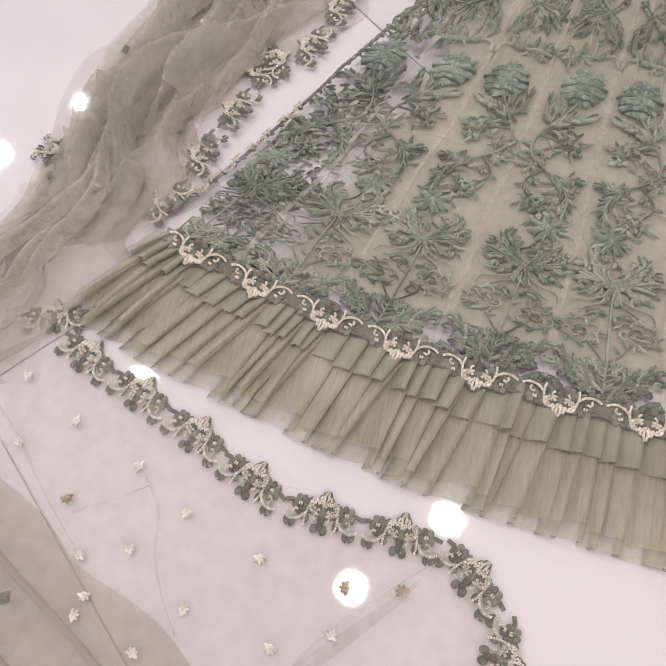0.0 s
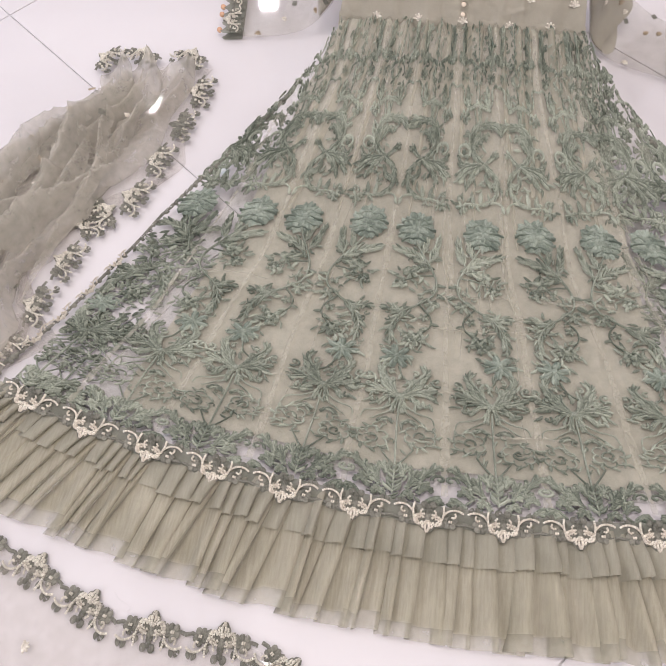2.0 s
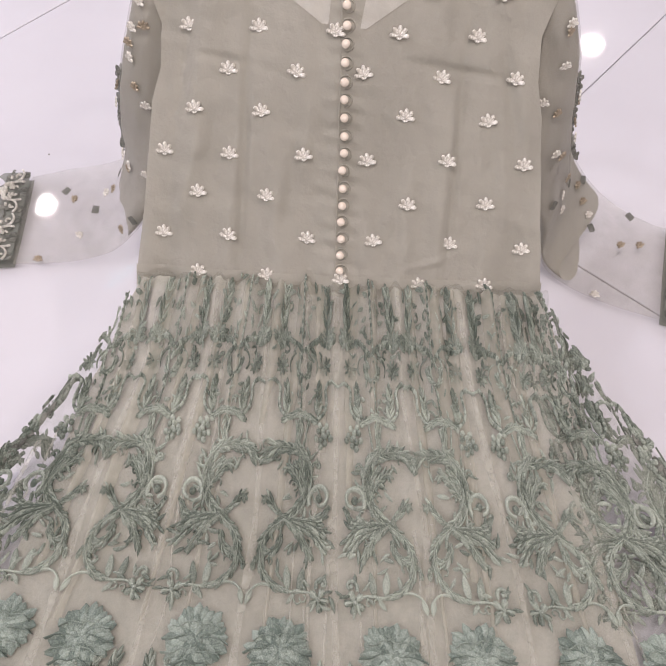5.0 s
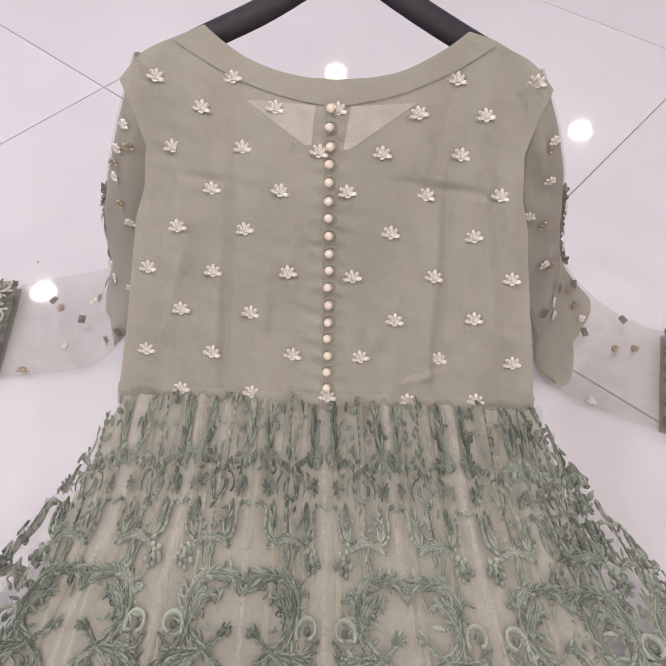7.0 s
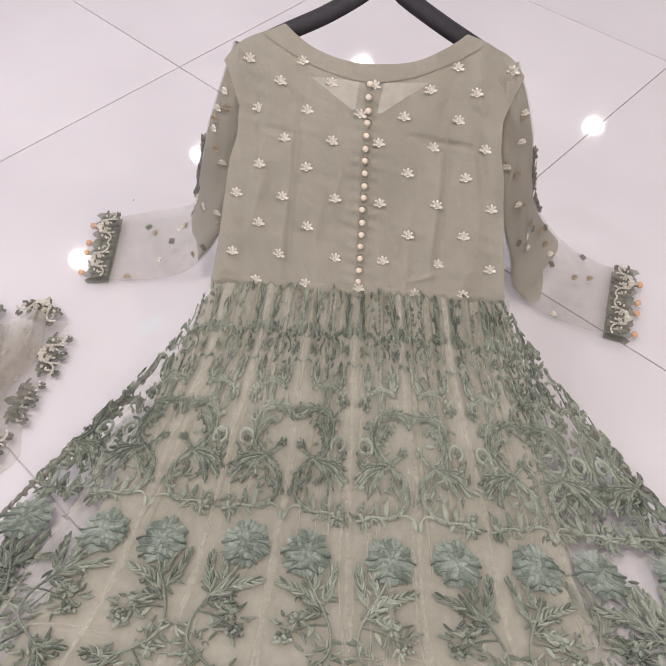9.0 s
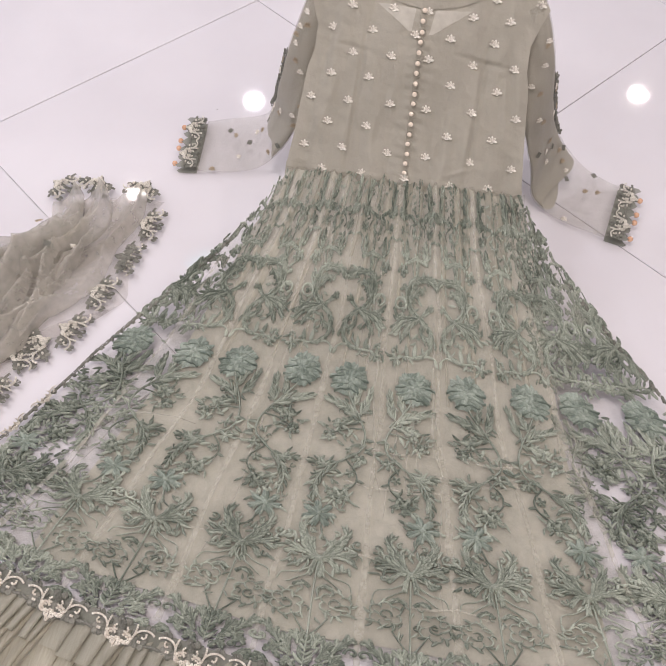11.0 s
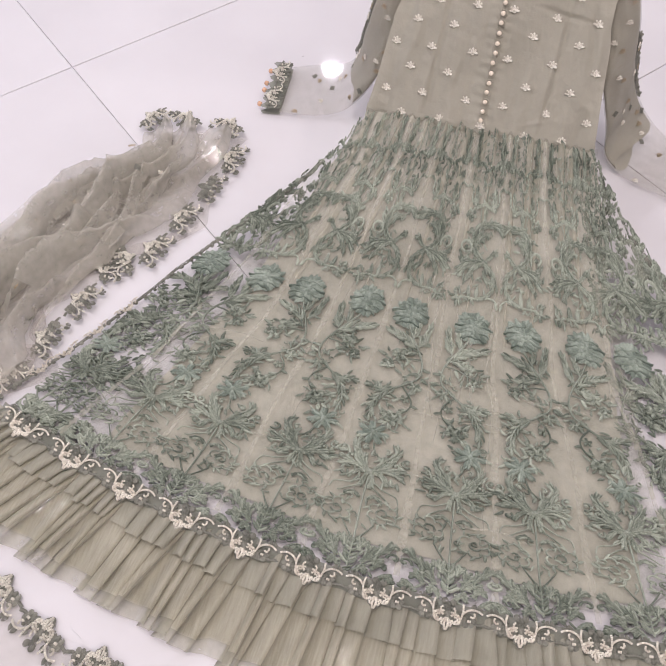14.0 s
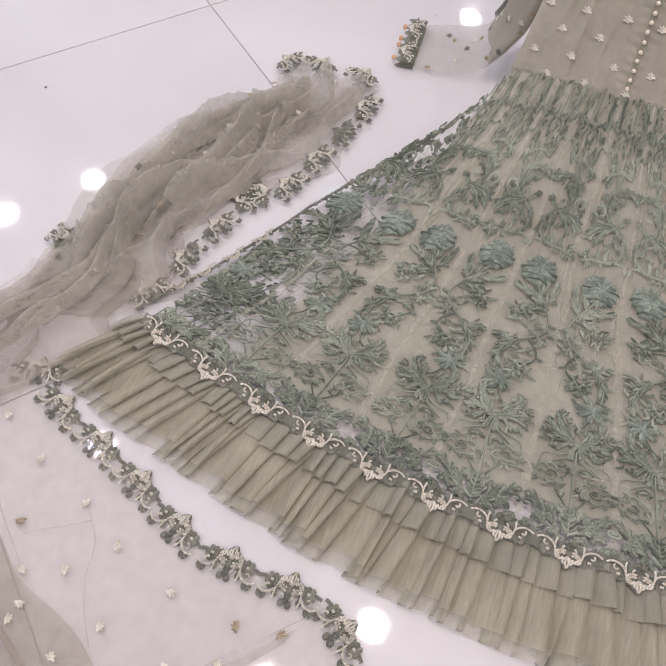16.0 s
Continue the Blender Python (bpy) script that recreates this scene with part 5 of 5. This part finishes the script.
def run_trim(line, step, width, parent, start=0.5, z=0.006, side=1, jitter=0.0):
    total = sum((b - a).length for a, b in zip(line, line[1:]))
    n = int(total / step)
    fine = along(line, n * 4)
    for k in range(n):
        j = int((k + start) * 4)
        p, q = fine[max(0, j - 1)], fine[min(len(fine) - 1, j + 1)]
        c = fine[min(j, len(fine) - 1)]
        ang = math.degrees(math.atan2(q.y - p.y, q.x - p.x)) + (180 if side < 0 else 0)
        for nm, me in (("border_felt", FELT_ME), ("border_cord", SILV_ME)):
            ob = new(nm, me)
            ob.parent = parent
            ob.matrix_basis = pose(c.x + SHIFT.x, c.y + SHIFT.y, z + jitter * rng.uniform(0, 1), jitter * 500 * rng.uniform(-1, 1), jitter * 500 * rng.uniform(-1, 1), ang) @ Matrix.Diagonal((width, 1.18, 1, 1))


FOLD = along([(-0.80, -1.075, 0), (-0.738, -1.105, 0), (-0.667, -1.13, 0), (-0.601, -1.164, 0), (-0.512, -1.198, 0), (-0.446, -1.234, 0), (-0.38, -1.28, 0)], 60)


def pile(u, v):
    k = min(59, int(v * 60))
    e = FOLD[k].lerp(FOLD[k + 1], v * 60 - k)
    ph = 2 * math.pi * (4.6 * u ** 1.3 + 0.35 * noise.noise((v * 2, 0, 1)))
    off = 0.34 * u + 0.024 * math.sin(ph)
    p = e + Vector((-0.72, -0.62, 0)) * off + Vector((-0.12, 0.10, 0)) * u * (1 - 2 * v) + SHIFT
    return (p.x, p.y, 0.008 + 0.026 * (0.5 - 0.5 * math.cos(ph)) * min(1, 6 * u))


grid("doubled_end", pile, 110, 60, DOUBLED, scarf, "doubled net with soft folds")
CREASES = [((-0.557, -1.048), (-0.529, -1.084), (-0.517, -1.126), (-0.493, -1.169), (-0.461, -1.208)), ((-0.788, -1.003), (-0.729, -1.047), (-0.677, -1.095), (-0.607, -1.15)), ((-0.327, -1.202), (-0.30, -1.159), (-0.266, -1.123), (-0.21, -1.065)), ((-0.631, -1.11), (-0.585, -1.082), (-0.55, -1.057))]
FOLDED_SPOTS = [(-0.83, -1.13), (-0.80, -1.20), (-0.74, -1.19), (-0.70, -1.25), (-0.90, -1.16), (-0.66, -1.22), (-0.77, -1.27)]
for n, (x, y) in enumerate(FOLDED_SPOTS):
    ob = new("lozenge", LOZENGE) if n % 2 else new("sprig", SPRIG_DARK if n % 4 else SPRIG)
    ob.parent = scarf
    ob.matrix_basis = pose(x + SHIFT.x, y + SHIFT.y, 0.030, 0, 0, 50 * n) @ Matrix.Scale(0.9, 4)
for line in CREASES:
    st = Stitch(lambda x, y, h: (x + SHIFT.x, y + SHIFT.y, 0.013 + h))
    st.cord([(p.x, p.y) for p in along([(x, y, 0) for x, y in line], 30)], 0.004, 0.004, 0.3)
    st.make("crease", VEIL, scarf, "soft raised crease")
TIP = along([(-0.712, -0.045, 0), (-0.70, 0.0, 0), (-0.675, 0.036, 0), (-0.63, 0.012, 0), (-0.575, 0.020, 0), (-0.53, 0.018, 0), (-0.495, -0.01, 0)], 40)
run_trim(TIP, 0.080, 0.80, scarf, side=-1, jitter=0.008, z=0.014)
run_trim(EDGE, 0.094, 0.94, scarf, side=-1)
HANG = along([(x, y, 0) for x, y in ((-0.497, -0.02), (-0.497, -0.082), (-0.51, -0.139), (-0.513, -0.185), (-0.532, -0.241), (-0.536, -0.29), (-0.554, -0.332), (-0.562, -0.379), (-0.589, -0.388), (-0.612, -0.356), (-0.632, -0.352), (-0.630, -0.390), (-0.612, -0.419), (-0.626, -0.458), (-0.638, -0.503), (-0.649, -0.534), (-0.657, -0.584), (-0.663, -0.622), (-0.678, -0.66), (-0.704, -0.70))], 120)
run_trim(HANG, 0.084, 0.86, scarf, side=1, jitter=0.006, z=0.008)
run_trim(OUT_LINE[62:71], 0.055, 0.5, scarf, side=-1, jitter=0.008, z=0.010)
SPOTS = [(-0.76, -0.959), (-0.674, -1.003), (-0.574, -1.037), (-0.495, -1.075), (-0.644, -1.097), (-0.547, -1.131), (-0.603, -1.153), (-0.395, -1.105), (-0.461, -1.178), (-0.294, -1.109), (-0.356, -1.193), (-0.502, -1.235), (-0.581, -1.217), (-0.294, -1.16), (-0.231, -1.095), (-0.734, -1.048), (-0.579, -1.196)]
for n, (x, y) in enumerate(SPOTS):
    ob = new("sprig", SPRIG_DARK if n % 5 == 4 else SPRIG)
    ob.parent = scarf
    ob.matrix_basis = pose(x + SHIFT.x, y + SHIFT.y, 0.012, 0, 0, rng.uniform(0, 360)) @ Matrix.Scale(0.9, 4)
ON_TOP = (folds(2, 0.30, 0.94, 2.6, 0.095, 0.10, 0.66), folds(1, 0.12, 1.0, 3.0, 0.070, 0.0, 0.74))
for k in range(44):
    p = ON_TOP[k % 2](rng.uniform(0.06, 0.94), rng.uniform(0.02, 0.95))
    ob = new("lozenge", LOZENGE) if k % 5 in (1, 2) else new("sprig", SPRIG_DARK if k % 5 == 3 else SPRIG)
    ob.parent = scarf
    ob.matrix_basis = pose(p[0], p[1], p[2] + 0.008, rng.uniform(-25, 25), rng.uniform(-25, 25), rng.uniform(0, 360)) @ Matrix.Scale(0.85, 4)


# ---- loose ends on the floor ----
def strand(name, pts, r, material, label, category):
    line = along(pts, 40)
    c = Vector(pts[0])
    verts = []
    for k, p in enumerate(line):
        t = (line[min(40, k + 1)] - line[max(0, k - 1)]).normalized()
        nx = Vector((-t.y, t.x, 0))
        for j in range(5):
            a = 2 * math.pi * j / 5
            verts.append(p - c + nx * r * math.cos(a) + Vector((0, 0, r * math.sin(a) + r)))
    ob = mesh_ob(name, verts, [(k * 5 + j, k * 5 + (j + 1) % 5, k * 5 + 5 + (j + 1) % 5, k * 5 + 5 + j) for k in range(40) for j in range(5)], material)
    ob.location = c
    return tagged(ob, label, category)


strand("loose_thread", [(-0.413, -1.010, 0), (-0.397, -1.014, 0), (-0.383, -1.014, 0), (-0.375, -1.010, 0), (-0.384, -1.004, 0), (-0.395, -1.000, 0), (-0.402, -0.992, 0)], 0.0002, GROUT, "fine loose grey thread curled on the white floor", "thread")
for x, y, r in ((-1.149, -0.275, 0.0032), (-0.457, 0.31, 0.0014)):
    crumb = Stitch(lambda a, b, h: (a, b, h))
    crumb.disc(0, 0, r, 0.0012, 9)
    ob = crumb.make("speck", PATCH, None)
    ob.location = (x, y, 0.0004)
    tagged(ob, "small dark speck of dirt on the white floor", "speck")
